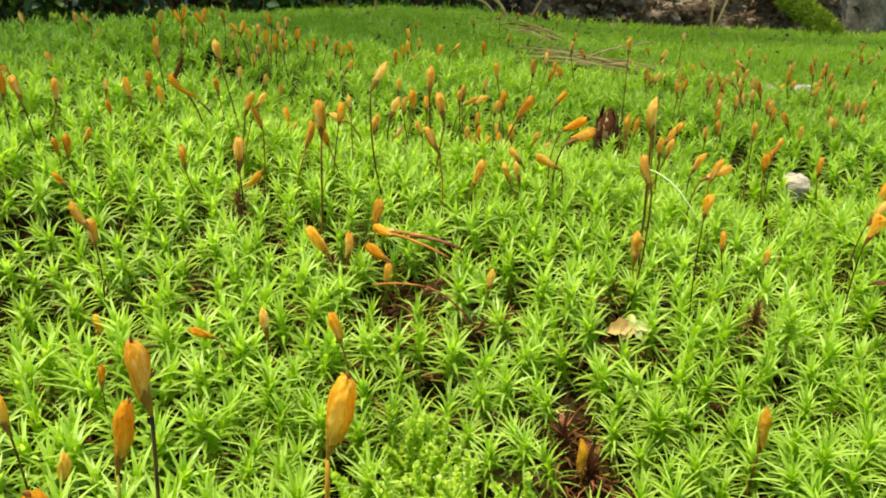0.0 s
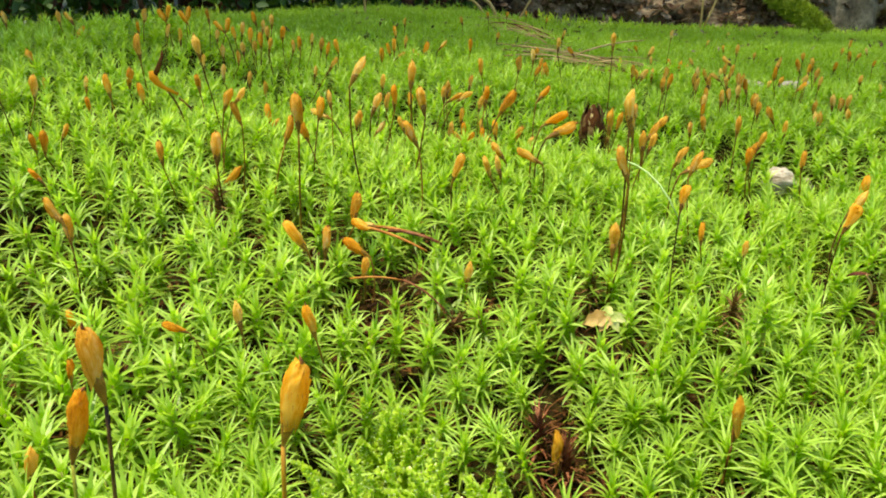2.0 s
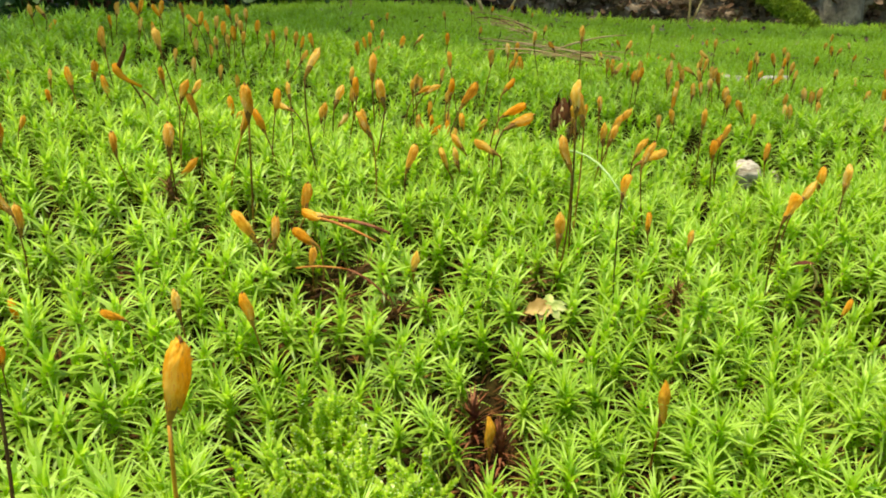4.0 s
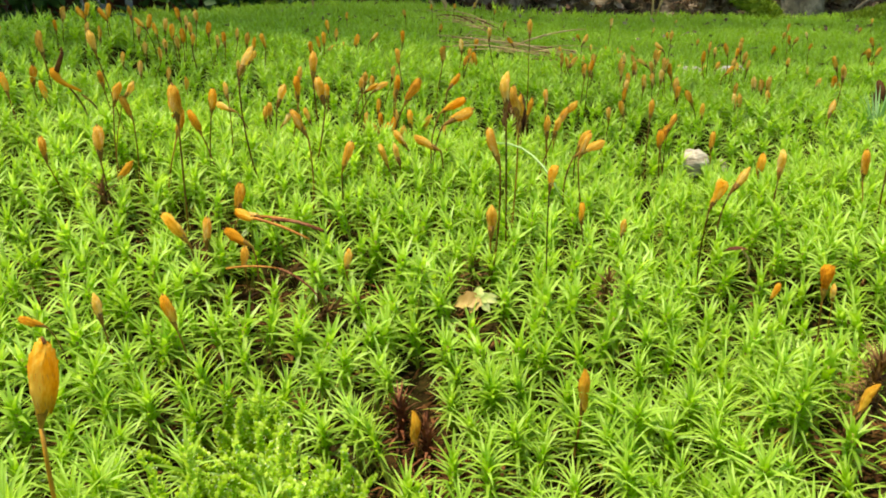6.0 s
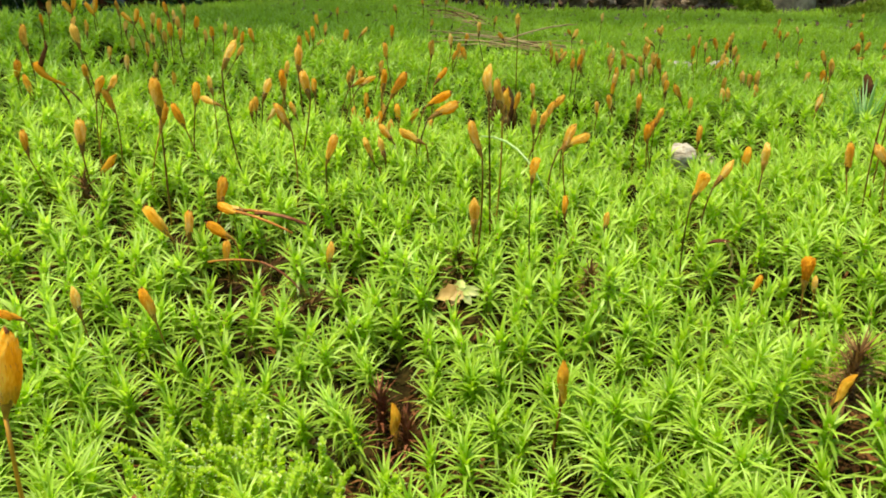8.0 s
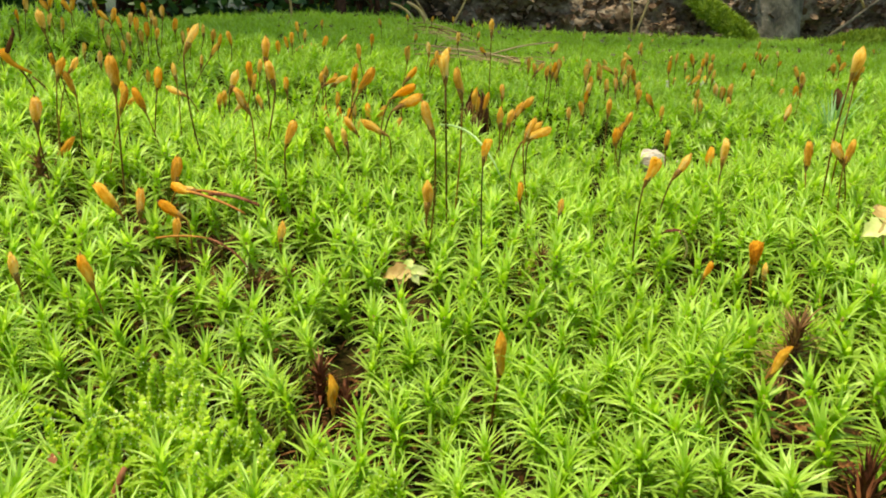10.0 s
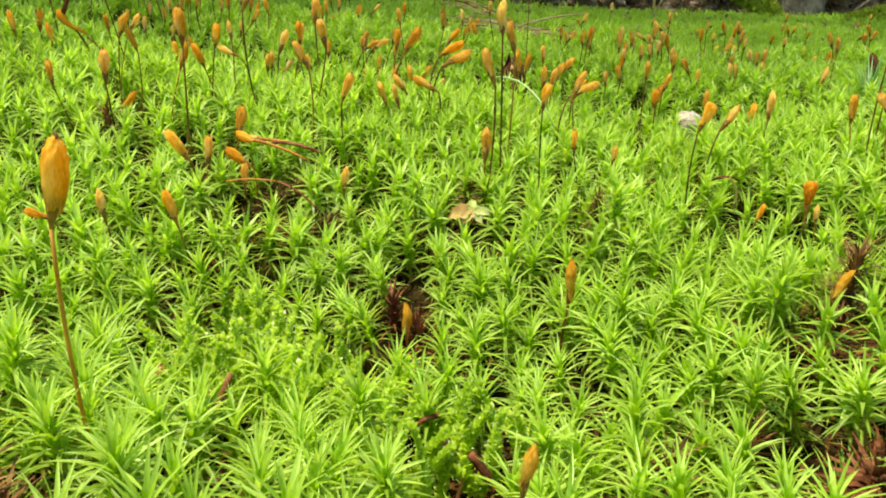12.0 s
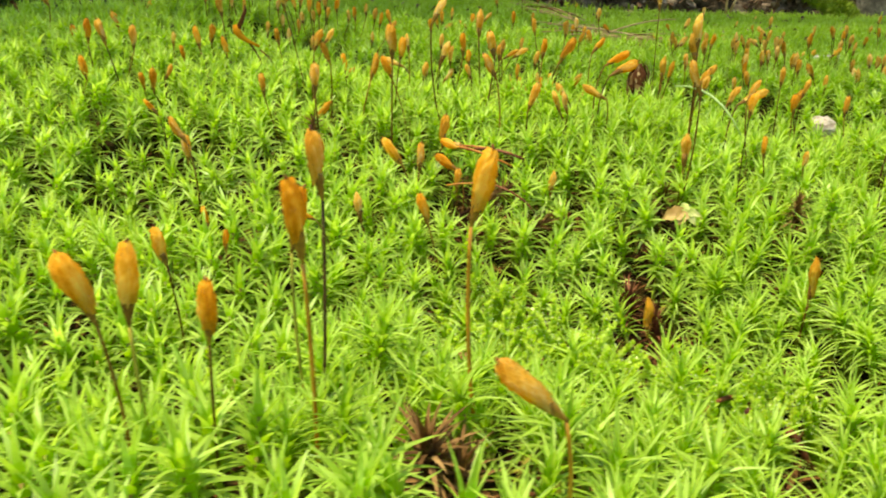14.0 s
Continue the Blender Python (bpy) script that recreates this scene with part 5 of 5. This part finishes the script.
# ---- leaves, stones, bark ----


def lobed_leaf(name, x, y, z, size, spec, label, tilt=0):
    """A withered leaf of several pointed, curling lobes: spec holds (turn, length, width, droop, material)."""
    ob = thing_at(name, (x, y, z), label, "leaf")
    ob.matrix_basis = Matrix.Translation((x, y, z)) @ Matrix.Rotation(radians(tilt), 4, "X")
    for turn, length, width, droop, mat in spec:
        rows, v, f = 6, [], []
        for i in range(rows + 1):
            s = i / rows
            w = width * math.sin(math.pi * min(1, 0.12 + s * 0.9)) ** 0.8 * (1 - s * 0.35) if i < rows else 0
            for k in (-1, -0.45, 0, 0.45, 1):
                jag = 1 + 0.18 * math.sin(i * 2.6 + k * 3)
                v.append((length * s, k * w * jag, 0.22 * width * abs(k) ** 1.5 - droop * s * s * length + 0.05 * width * math.sin(7 * s + 3 * k)))
        for i in range(rows):
            for k in range(4):
                a = i * 5 + k
                f += [(a, a + 1, a + 6), (a, a + 6, a + 5)]
        v2 = [(p[0], p[1], p[2] - 0.012) for p in v]
        n = len(v)
        f2 = [(c + n, b + n, a + n) for a, b, c in f]
        part_of("lobe", mesh_of("lobe", v + v2, f + f2, mat), ob,
                Matrix.Rotation(radians(turn), 4, "Z") @ Matrix.Scale(size, 4))
    part_of("leafstalk", mesh_of("leafstalk", *tube(bent((0, 0, 0), (0.004, 0.004, -0.012), (0.002, 0, 0)), 0.0004, 5), STRAW), ob)
    return ob


lobed_leaf("withered_leaf", 0.0575, 0.2260, 0.0045, 0.0078, ((192, 1.0, 0.40, 0.35, TANLEAF), (240, 0.70, 0.32, 0.25, TANLEAF), (-8, 0.85, 0.22, 0.35, GREENLEAF),
                                                             (-50, 0.75, 0.24, 0.4, GREENLEAF), (75, 0.6, 0.24, 0.3, GREENLEAF), (22, 1.05, 0.15, 0.9, GREENLEAF)),
           "small withered lobed leaf, tan and yellow-green, lying on the moss", 42)
lobed_leaf("withered_leaf", 0.2140, 0.2370, 0.0130, 0.0110, ((80, 1.0, 0.4, 0.3, TANLEAF), (200, 0.9, 0.4, 0.3, GREENLEAF), (270, 0.8, 0.4, 0.9, TANLEAF)),
           "pale withered leaf on yellow-green moss", 35)
lobed_leaf("withered_leaf", 0.1520, 0.2560, 0.0060, 0.0060, ((150, 1.0, 0.4, 0.3, CHIP), (20, 0.8, 0.3, 0.5, CHIP)), "brown withered leaf scrap between moss shoots")
lobed_leaf("withered_leaf", -0.0190, 0.1480, -0.0090, 0.0030, ((100, 1.0, 0.4, 0.3, CHIP), (280, 0.8, 0.4, 0.5, CHIP)), "red-brown leaf scrap in the moss")
lobed_leaf("withered_leaf", 0.0230, 0.1050, -0.0130, 0.0032, ((10, 1.0, 0.4, 0.3, CHIP), (180, 0.8, 0.4, 0.5, BARK)), "brown leaf scrap in the moss")


def rock(name, x, y, z, sx, sy, sz, mat, label, category, seed, rough=0.25, rings=14, sides=22, cut=0.0):
    """An uneven lump with flattened facets."""
    g = random.Random(seed)
    v, f = [], []
    off = Vector((g.uniform(0, 50), g.uniform(0, 50), 0))
    for i in range(rings + 1):
        a = math.pi * i / rings
        for k in range(sides):
            b = k * math.tau / sides
            d = Vector((math.sin(a) * math.cos(b), math.sin(a) * math.sin(b), math.cos(a)))
            r = 1 + rough * noise.noise(d * 1.6 + off) + rough * 0.5 * noise.noise(d * 4.1 + off) + rough * 0.2 * noise.noise(d * 11 + off)
            r *= 1 - 0.08 * math.floor(2.5 * noise.noise(d * 2.3 - off))
            v.append((d.x * r * sx, d.y * r * sy, d.z * r * sz))
    for i in range(rings):
        for k in range(sides):
            p, q = i * sides + k, i * sides + (k + 1) % sides
            f += [(p, p + sides, q + sides), (p, q + sides, q)]
    ob = new(name, mesh_of(name, v, f, mat))
    ob.matrix_basis = Matrix.Translation((x, y, z))
    return tagged(ob, label, category)


rock("stone", 0.2060, 0.4570, -0.0125, 0.0088, 0.007, 0.0080, STONE, "pale weathered stone with brown cracks sunk in moss", "stone", 3, 0.30)
rock("stone", 0.2230, 0.4620, -0.0170, 0.0050, 0.005, 0.0055, STONE, "small pale stone nearly hidden in moss", "stone", 4, 0.30)
rock("stone", 0.4020, 0.9000, float(top(0.402, 0.90)) - 0.0055, 0.020, 0.010, 0.006, STONE, "flat pale stone nearly overgrown with moss", "stone", 6, 0.30)
rock("stone", 0.3480, 0.8900, float(top(0.348, 0.89)) - 0.0055, 0.022, 0.012, 0.006, STONE, "flat pale stone nearly overgrown with moss", "stone", 5, 0.30)


def husk_cone(x, y, z, height, radius):
    """A dried upright bud: overlapping narrow scales round a core, dark below, with straw-pale points."""
    g = random.Random(91)
    ob = thing_at("dried_bud", (x, y, z), "dark brown dried bud with ragged overlapping scales standing in the moss", "dead plant")
    part_of("core", mesh_of("core", *tube([(0, 0, 0), (0, 0, height * 0.3), (0, 0, height * 0.7), (0, 0, height * 0.9)],
                                          [radius * 0.6, radius * 0.7, radius * 0.5, radius * 0.1], 10), PEAT), ob)
    for i in range(44):
        a, s = i * 2.4 + g.uniform(-0.3, 0.3), i / 43
        h0, length = height * (0.02 + 0.42 * s), height * g.uniform(0.45, 0.62)
        v, f = [], []
        for k in range(6):
            t = k / 5
            r = radius * (0.75 + 0.35 * math.sin(math.pi * min(1, t * 0.9 + 0.1)) - 0.55 * s * t) + 0.0022 * t * g.uniform(-0.6, 1)
            w = radius * 0.26 * (math.sin(math.pi * (0.2 + 0.8 * t)) if k < 5 else 0.02)
            c, d = Vector((math.cos(a) * r, math.sin(a) * r, h0 + length * t)), Vector((-math.sin(a), math.cos(a), 0))
            v += [tuple(c - d * w - Vector((math.cos(a), math.sin(a), 0)) * w * 0.3), tuple(c), tuple(c + d * w - Vector((math.cos(a), math.sin(a), 0)) * w * 0.3)]
        for k in range(5):
            for q in (0, 1):
                p = k * 3 + q
                f += [(p, p + 1, p + 4), (p, p + 4, p + 3)]
        part_of("scale", mesh_of("scale", v, f, STRAW if i in (30, 41) else DEAD if i % 5 in (2, 4) else HUSK), ob)


husk_cone(0.109, 0.532, -0.007, 0.032, 0.0080)
# first lump is no bark: its black stands in for a gap's shade
rock("bark_stub", 0.1440, 0.3500, -0.0040, 0.0040, 0.0036, 0.0045, SOIL, "blackish lump standing in for the deep shade of a moss gap", "bark", 9, 0.5)
rock("bark_stub", 0.3600, 0.5370, 0.0090, 0.0036, 0.0040, 0.0115, PEAT, "blackish upright stub of bark in moss", "bark", 7, 0.4)


def grass_tuft(x, y, count, height, seed, label, mat):
    g = random.Random(seed)
    z = float(top(x, y)) - 0.012
    ob = thing_at("grass_tuft", (x, y, z), label, "grass")
    for _ in range(count):
        a, lean = g.uniform(0, math.tau), g.uniform(0.15, 0.7)
        h = height * g.uniform(0.6, 1.1)
        v, f, n = [], [], 7
        for i in range(n):
            s = i / (n - 1)
            d = h * lean * s ** 1.6
            w = 0.0008 * (1 - s) ** 0.6 + 0.00005
            c = Vector((math.cos(a) * (d + 0.003), math.sin(a) * (d + 0.003), h * s * (1 - 0.25 * lean * s)))
            side = Vector((-math.sin(a), math.cos(a), 0)) * w
            v += [tuple(c - side), tuple(c + Vector((0, 0, -w * 0.6))), tuple(c + side)]
        for i in range(n - 1):
            for k in (0, 1):
                p = i * 3 + k
                f += [(p, p + 1, p + 4), (p, p + 4, p + 3)]
        part_of("blade", mesh_of("blade", v, f, mat), ob)
    return ob


grass_tuft(0.318, 0.465, 34, 0.036, 1, "tuft of bluish green fine grass in the moss", GRASS)
grass_tuft(0.300, 0.455, 14, 0.022, 2, "small tuft of bluish green fine grass in the moss", GRASS)
grass_tuft(0.600, 0.660, 12, 0.03, 3, "tuft of fine green grass in the moss", GRASS)

# ---- the bank, the trunk and the wood behind ----


def sheet(name, us, vs, fn, mat, label, category, kind=""):
    """A surface over a grid of (u, v)."""
    v = [fn(a, b) for b in vs for a in us]
    n, f = len(us), []
    for j in range(len(vs) - 1):
        for i in range(n - 1):
            p = j * n + i
            f += [(p, p + 1, p + n + 1), (p, p + n + 1, p + n)]
    return tagged(new(name, mesh_of(name, v, f, mat)), label, category, kind=kind)


def bank_at(u, v):
    """The bank's face: it rises and leans back, broken by ledges and hollows."""
    p = Vector((u * 5, 1.0, v * 9))
    d = 0.07 * noise.noise(p) + 0.045 * noise.noise(p * 2.3) + 0.02 * noise.noise(p * 6)
    ledge = 0.03 * math.floor(3 * noise.noise(Vector((u * 3, 4, v * 5))))
    back = 0.10 * max(0, 0.15 - u) + 0.2 * max(0, u - 1.05)
    return (u, 1.86 + back + 0.35 * v + d + ledge, -0.06 + v)


sheet("earth_bank", [-0.05 + 1.95 * i / 170 for i in range(171)], [0.7 * i / 60 for i in range(61)], bank_at, EARTH,
      "dark earth bank with roots and dead leaves behind the moss", "bank", "structure")


def litter():
    """Dead leaves and bits of bark on the bank and at its foot."""
    g = random.Random(71)
    out = []
    for _ in range(3800):
        u, v = g.uniform(0.0, 1.5), g.uniform(0, 0.34) ** 1.3
        x, y, z = bank_at(u, v)
        s = g.uniform(0.006, 0.024)
        m = Matrix.Translation((x, y - 0.012, z + 0.004)) @ Euler((g.uniform(-1, 1), g.uniform(-1, 1), g.uniform(0, 6.3))).to_matrix().to_4x4() @ Matrix.Scale(s, 4)
        q = [(-0.5, 0, 0.05), (-0.2, -0.32, 0), (0.3, -0.26, 0.08), (0.6, 0, 0), (0.25, 0.3, 0.1), (-0.25, 0.26, 0), (0, 0, -0.08)]
        out.append(([tuple(m @ Vector(c)) for c in q], [(6, 0, 1), (6, 1, 2), (6, 2, 3), (6, 3, 4), (6, 4, 5), (6, 5, 0)]))
    tagged(new("leaf_litter", mesh_of("leaf_litter", *join(out), LITTER)), "brown and grey dead leaves littering the bank", "leaf litter", kind="stuff")


litter()


def fallen_bits():
    """Dark and pale scraps of leaf and bark strewn over the far moss."""
    g = random.Random(72)
    out = []
    for _ in range(230):
        x, y = g.uniform(-0.2, 1.1), g.uniform(0.9, 1.78)
        s = g.uniform(0.006, 0.016)
        m = (Matrix.Translation((x, y, float(top(x, y) + 0.7 * lumps(x, y)) + 0.001)) @ Euler((g.gauss(0.3, 0.4), g.gauss(0, 0.4), g.uniform(0, 6.3))).to_matrix().to_4x4()
             @ Matrix.Scale(s, 4))
        q = [(-0.5, 0, 0.05), (-0.2, -0.25, 0), (0.3, -0.2, 0.08), (0.6, 0, 0), (0.25, 0.22, 0.1), (-0.25, 0.2, 0), (0, 0, -0.08)]
        out.append(([tuple(m @ Vector(v)) for v in q], [(6, 0, 1), (6, 1, 2), (6, 2, 3), (6, 3, 4), (6, 4, 5), (6, 5, 0)]))
    tagged(new("leaf_scraps", mesh_of("leaf_scraps", *join(out), LITTER)), "dark and pale leaf scraps strewn over the far moss", "leaf litter", kind="stuff")


fallen_bits()


def trunk(name, x, y, r, height, flare, mat, label, seed, sides=40, rings=26, lean=(0, 0)):
    g = random.Random(seed)
    off = Vector((g.uniform(0, 20), g.uniform(0, 20), g.uniform(0, 20)))
    z0 = float(floor_z(x, y)) - 0.05
    v, f = [], []
    for i in range(rings + 1):
        s = i / rings
        h = height * s ** 1.4
        for k in range(sides):
            a = k * math.tau / sides
            d = Vector((math.cos(a), math.sin(a), 0))
            rr = r * (1 + flare * math.exp(-h / (r * 0.9)) * (0.7 + 0.5 * math.sin(4 * a + off.x)))
            rr *= 1 + 0.10 * noise.noise(d * 2 + Vector((0, 0, h / r * 0.6)) + off) + 0.05 * noise.noise(d * 7 + Vector((0, 0, h / r)) + off)
            v.append((d.x * rr + lean[0] * h, d.y * rr + lean[1] * h, h))
    for i in range(rings):
        for k in range(sides):
            p, q = i * sides + k, i * sides + (k + 1) % sides
            f += [(p, q, q + sides), (p, q + sides, p + sides)]
    ob = new(name, mesh_of(name, v, f, mat))
    ob.matrix_basis = Matrix.Translation((x, y, z0))
    return tagged(ob, label, "tree")


trunk("tree_stump", 0.926, 1.90, 0.074, 2.0, 0.22, GREY, "smooth grey weathered tree stump at the foot of the bank", 4)


def cushion(name, path, radii, seed, count, label):
    """A root or ridge grown over with short cushion moss."""
    g = random.Random(seed)
    ob = thing_at(name, path[0], label, "moss")
    o = Vector(path[0])
    rel = [Vector(p) - o for p in path]
    part_of("root", mesh_of("root", *tube(rel, radii, 12), CUSHION), ob)
    out = []
    shape = leaf_shape(0.6, 2, 2, 0.25)
    for _ in range(count):
        k = g.uniform(0, len(rel) - 1.001)
        i = int(k)
        c, r = rel[i].lerp(rel[i + 1], k - i), radii[i] + (radii[i + 1] - radii[i]) * (k - i)
        d = Vector((g.gauss(0, 1), g.gauss(0, 1), g.gauss(0.4, 1))).normalized()
        m = Matrix.LocRotScale(c + d * r * 0.93, Vector((0, 0, 1)).rotation_difference((d + Vector((0, 0, 0.5))).normalized())
                               @ Euler((0, 0, g.uniform(0, 6.3))).to_quaternion(), (g.uniform(0.009, 0.017),) * 3)
        out += baked([(0, m)], [shape])
    part_of("moss_leaves", mesh_of("moss_leaves", *join(out), CUSHION), ob, label="short yellow-green moss leaves")["kind"] = "stuff"
    return ob


cushion("mossy_root", [(0.69, 1.85, 0.115), (0.735, 1.81, 0.058), (0.77, 1.785, 0.028), (0.80, 1.765, 0.004), (0.83, 1.745, -0.022)], [0.019, 0.021, 0.020, 0.018, 0.012], 5, 5200,
        "root covered in yellow-green moss slanting down to the ground")
cushion("moss_cushion", [(0.97, 1.71, -0.032), (1.03, 1.70, -0.022), (1.10, 1.69, -0.018), (1.22, 1.68, -0.028)], [0.014, 0.022, 0.024, 0.015], 6, 4200,
        "low bright green moss cushion beside the trunk")
for a, b, r in (((1.03, 1.81, -0.012), (1.14, 1.80, 0.075), 0.004), ((1.11, 1.82, 0.05), (1.05, 1.80, 0.10), 0.003), ((0.112, 1.49, 0.030), (0.078, 1.48, 0.068), 0.0032),
                ((0.090, 1.50, 0.034), (0.050, 1.49, 0.066), 0.0026), ((0.552, 1.72, -0.006), (0.536, 1.71, 0.125), 0.0024), ((0.558, 1.72, -0.006), (0.590, 1.70, 0.115), 0.0024),
                ((-0.11, 1.36, 0.03), (-0.12, 1.30, 0.13), 0.002), ((0.16, 1.62, 0.01), (0.20, 1.60, 0.09), 0.002), ((0.13, 1.66, 0.01), (0.07, 1.62, 0.10), 0.002)):
    fallen("dry_stem", a, b, (0.006, 0, 0.004), r, STRAW if r < 0.0034 else GREY, "thin dry stem standing before the bank", "stem")


def shrub(x, y, height, spread, count, seed):
    """A dark leafy bush: thin stems and many small leaves."""
    g = random.Random(seed)
    z = float(floor_z(x, y)) + 0.04 * max(0, math.hypot(x, y - 0.5) - 2.2)
    ob = thing_at("shrub", (x, y, z - 0.02), "dark green leafy undergrowth in the shade behind the moss", "shrub", "shrubs")
    tips = []
    for i in range(7):
        a = g.uniform(0, math.tau)
        tip = Vector((math.cos(a) * spread * g.uniform(0.3, 1), math.sin(a) * spread * g.uniform(0.2, 0.7), height * g.uniform(0.6, 1)))
        tips.append(tip)
        part_of("stem", mesh_of("stem", *tube(bent((0.01 * i - 0.03, 0, 0), tip, (0, 0, 0.05 * height)), [0.006, 0.005, 0.005, 0.004, 0.003, 0.002, 0.001], 6), BARK), ob)
    out = []
    for _ in range(count):
        t = g.choice(tips) * g.uniform(0.25, 1.05) + Vector((g.gauss(0, 0.05), g.gauss(0, 0.05), g.gauss(0, 0.05)))
        s = g.uniform(0.012, 0.035)
        m = Matrix.Translation(t) @ Euler((g.gauss(0, 0.7), g.gauss(0, 0.7), g.uniform(0, 6.3))).to_matrix().to_4x4() @ Matrix.Scale(s, 4)
        q = [(0, 0, 0), (0.35, -0.28, 0.06), (0.75, -0.18, 0.02), (1.0, 0, -0.05), (0.75, 0.18, 0.02), (0.35, 0.28, 0.06), (0.5, 0, -0.03)]
        out.append(([tuple(m @ Vector(c)) for c in q], [(6, 0, 1), (6, 1, 2), (6, 2, 3), (6, 3, 4), (6, 4, 5), (6, 5, 0)]))
    tagged(part_of("leaves", mesh_of("leaves", *join(out), SHRUB), ob), kind="stuff")


for i, (x, y, h, s) in enumerate(((-1.25, 1.9, 0.5, 0.3), (-0.95, 1.75, 0.45, 0.25), (-0.70, 1.8, 0.5, 0.25), (-0.45, 1.9, 0.45, 0.25), (-0.20, 1.95, 0.5, 0.22),
                                  (0.0, 1.75, 0.4, 0.15), (-1.6, 2.2, 0.7, 0.4), (-1.1, 2.4, 0.7, 0.4), (-0.6, 2.5, 0.7, 0.4), (-0.1, 2.4, 0.7, 0.3), (-1.0, 1.55, 0.30, 0.2), (-0.78, 1.50, 0.28, 0.2), (-0.56, 1.55, 0.30, 0.2), (-0.36, 1.62, 0.30, 0.18), (-0.16, 1.68, 0.3, 0.16), (-1.25, 1.5, 0.3, 0.2))):
    shrub(x, y, h, s, 1300, 80 + i)
for i, (x, y, r) in enumerate(((-0.42, 1.70, 0.012), (-0.62, 1.95, 0.02), (-0.28, 2.1, 0.025), (-0.9, 2.3, 0.05), (-0.05, 1.66, 0.012), (-1.3, 2.7, 0.09))):
    trunk("sapling", x, y, r, 2.2, 0.3, BARK, "dark thin sapling stem in the shaded wood", 20 + i, 14, 10)


def tree(x, y, r, height, crown, low, count, seed):
    """A tree of the wood: a tapered trunk, limbs, and a crown of many small leaves with gaps."""
    g = random.Random(seed)
    z = float(floor_z(x, y)) + 0.04 * max(0, math.hypot(x, y - 0.5) - 2.2) - 0.05
    ob = thing_at("tree", (x, y, z), "dark forest tree added for shade at the edge of the moss clearing", "tree", "trees")
    part_of("trunk", mesh_of("trunk", *tube([(0.02 * math.sin(k), 0.02 * math.cos(2 * k), height * k / 8) for k in range(9)],
                                            [r * (1.35 if k == 0 else 1 - 0.1 * k) for k in range(9)], 14), BARK), ob)
    out, tips = [], []
    for i in range(16):
        a, h = i * 2.4, low + (height - low) * i / 15
        tip = Vector((math.cos(a), math.sin(a), g.uniform(-0.1, 0.3))) * crown * g.uniform(0.6, 1.0) * (1.1 - 0.5 * i / 15) + Vector((0, 0, h))
        base = Vector((0, 0, h - 0.05))
        part_of("limb", mesh_of("limb", *tube(bent(base, tip, (0, 0, 0.04)), [r * 0.3, r * 0.27, r * 0.24, r * 0.2, r * 0.15, r * 0.1, r * 0.04], 6), BARK), ob)
        tips.append((base, tip))
    for _ in range(count):
        base, tip = g.choice(tips)
        p = base.lerp(tip, g.uniform(0.25, 1.08)) + Vector((g.gauss(0, 0.09), g.gauss(0, 0.09), g.gauss(0, 0.06)))
        m = Matrix.Translation(p) @ Euler((g.gauss(0, 0.6), g.gauss(0, 0.6), g.uniform(0, 6.3))).to_matrix().to_4x4() @ Matrix.Scale(g.uniform(0.04, 0.08), 4)
        q = [(0, 0, 0), (0.35, -0.28, 0.06), (0.75, -0.18, 0.02), (1.0, 0, -0.05), (0.75, 0.18, 0.02), (0.35, 0.28, 0.06), (0.5, 0, -0.03)]
        out.append(([tuple(m @ Vector(v)) for v in q], [(6, 0, 1), (6, 1, 2), (6, 2, 3), (6, 3, 4), (6, 4, 5), (6, 5, 0)]))
    tagged(part_of("crown", mesh_of("crown", *join(out), SHRUB), ob), kind="stuff")


for i, (x, y, r, h, c, low) in enumerate(((-1.5, 2.5, 0.08, 3.2, 0.8, 0.9), (-0.75, 2.7, 0.06, 3.0, 0.7, 0.9), (-0.15, 2.5, 0.05, 2.6, 0.6, 0.9), (0.45, 2.6, 0.06, 2.6, 0.6, 0.9),
                                          (1.3, 2.5, 0.07, 2.6, 0.7, 0.9), (-2.3, 1.8, 0.08, 3.2, 0.8, 0.8), (2.4, 1.6, 0.08, 3.0, 0.8, 1.0))):
    tree(x, y, r, h, c, low, 2600, 300 + i)
# unseen tall trees added beside the clearing, thin crowns to shade the far moss
for i, (x, y, c, count) in enumerate(((-2.45, 0.16, 0.42, 760), (-2.36, 0.52, 0.42, 1150), (-1.92, 0.50, 0.42, 50), (-1.57, 0.45, 0.45, 60), (-1.22, 0.55, 0.5, 60),
                                      (-1.47, 0.98, 0.4, 380), (-1.07, 0.98, 0.4, 380), (-1.90, 1.02, 0.4, 400), (-1.79, 0.07, 0.2, 60))):
    tree(x, y, 0.06, 8.6, c, 7.4, count, 340 + i)
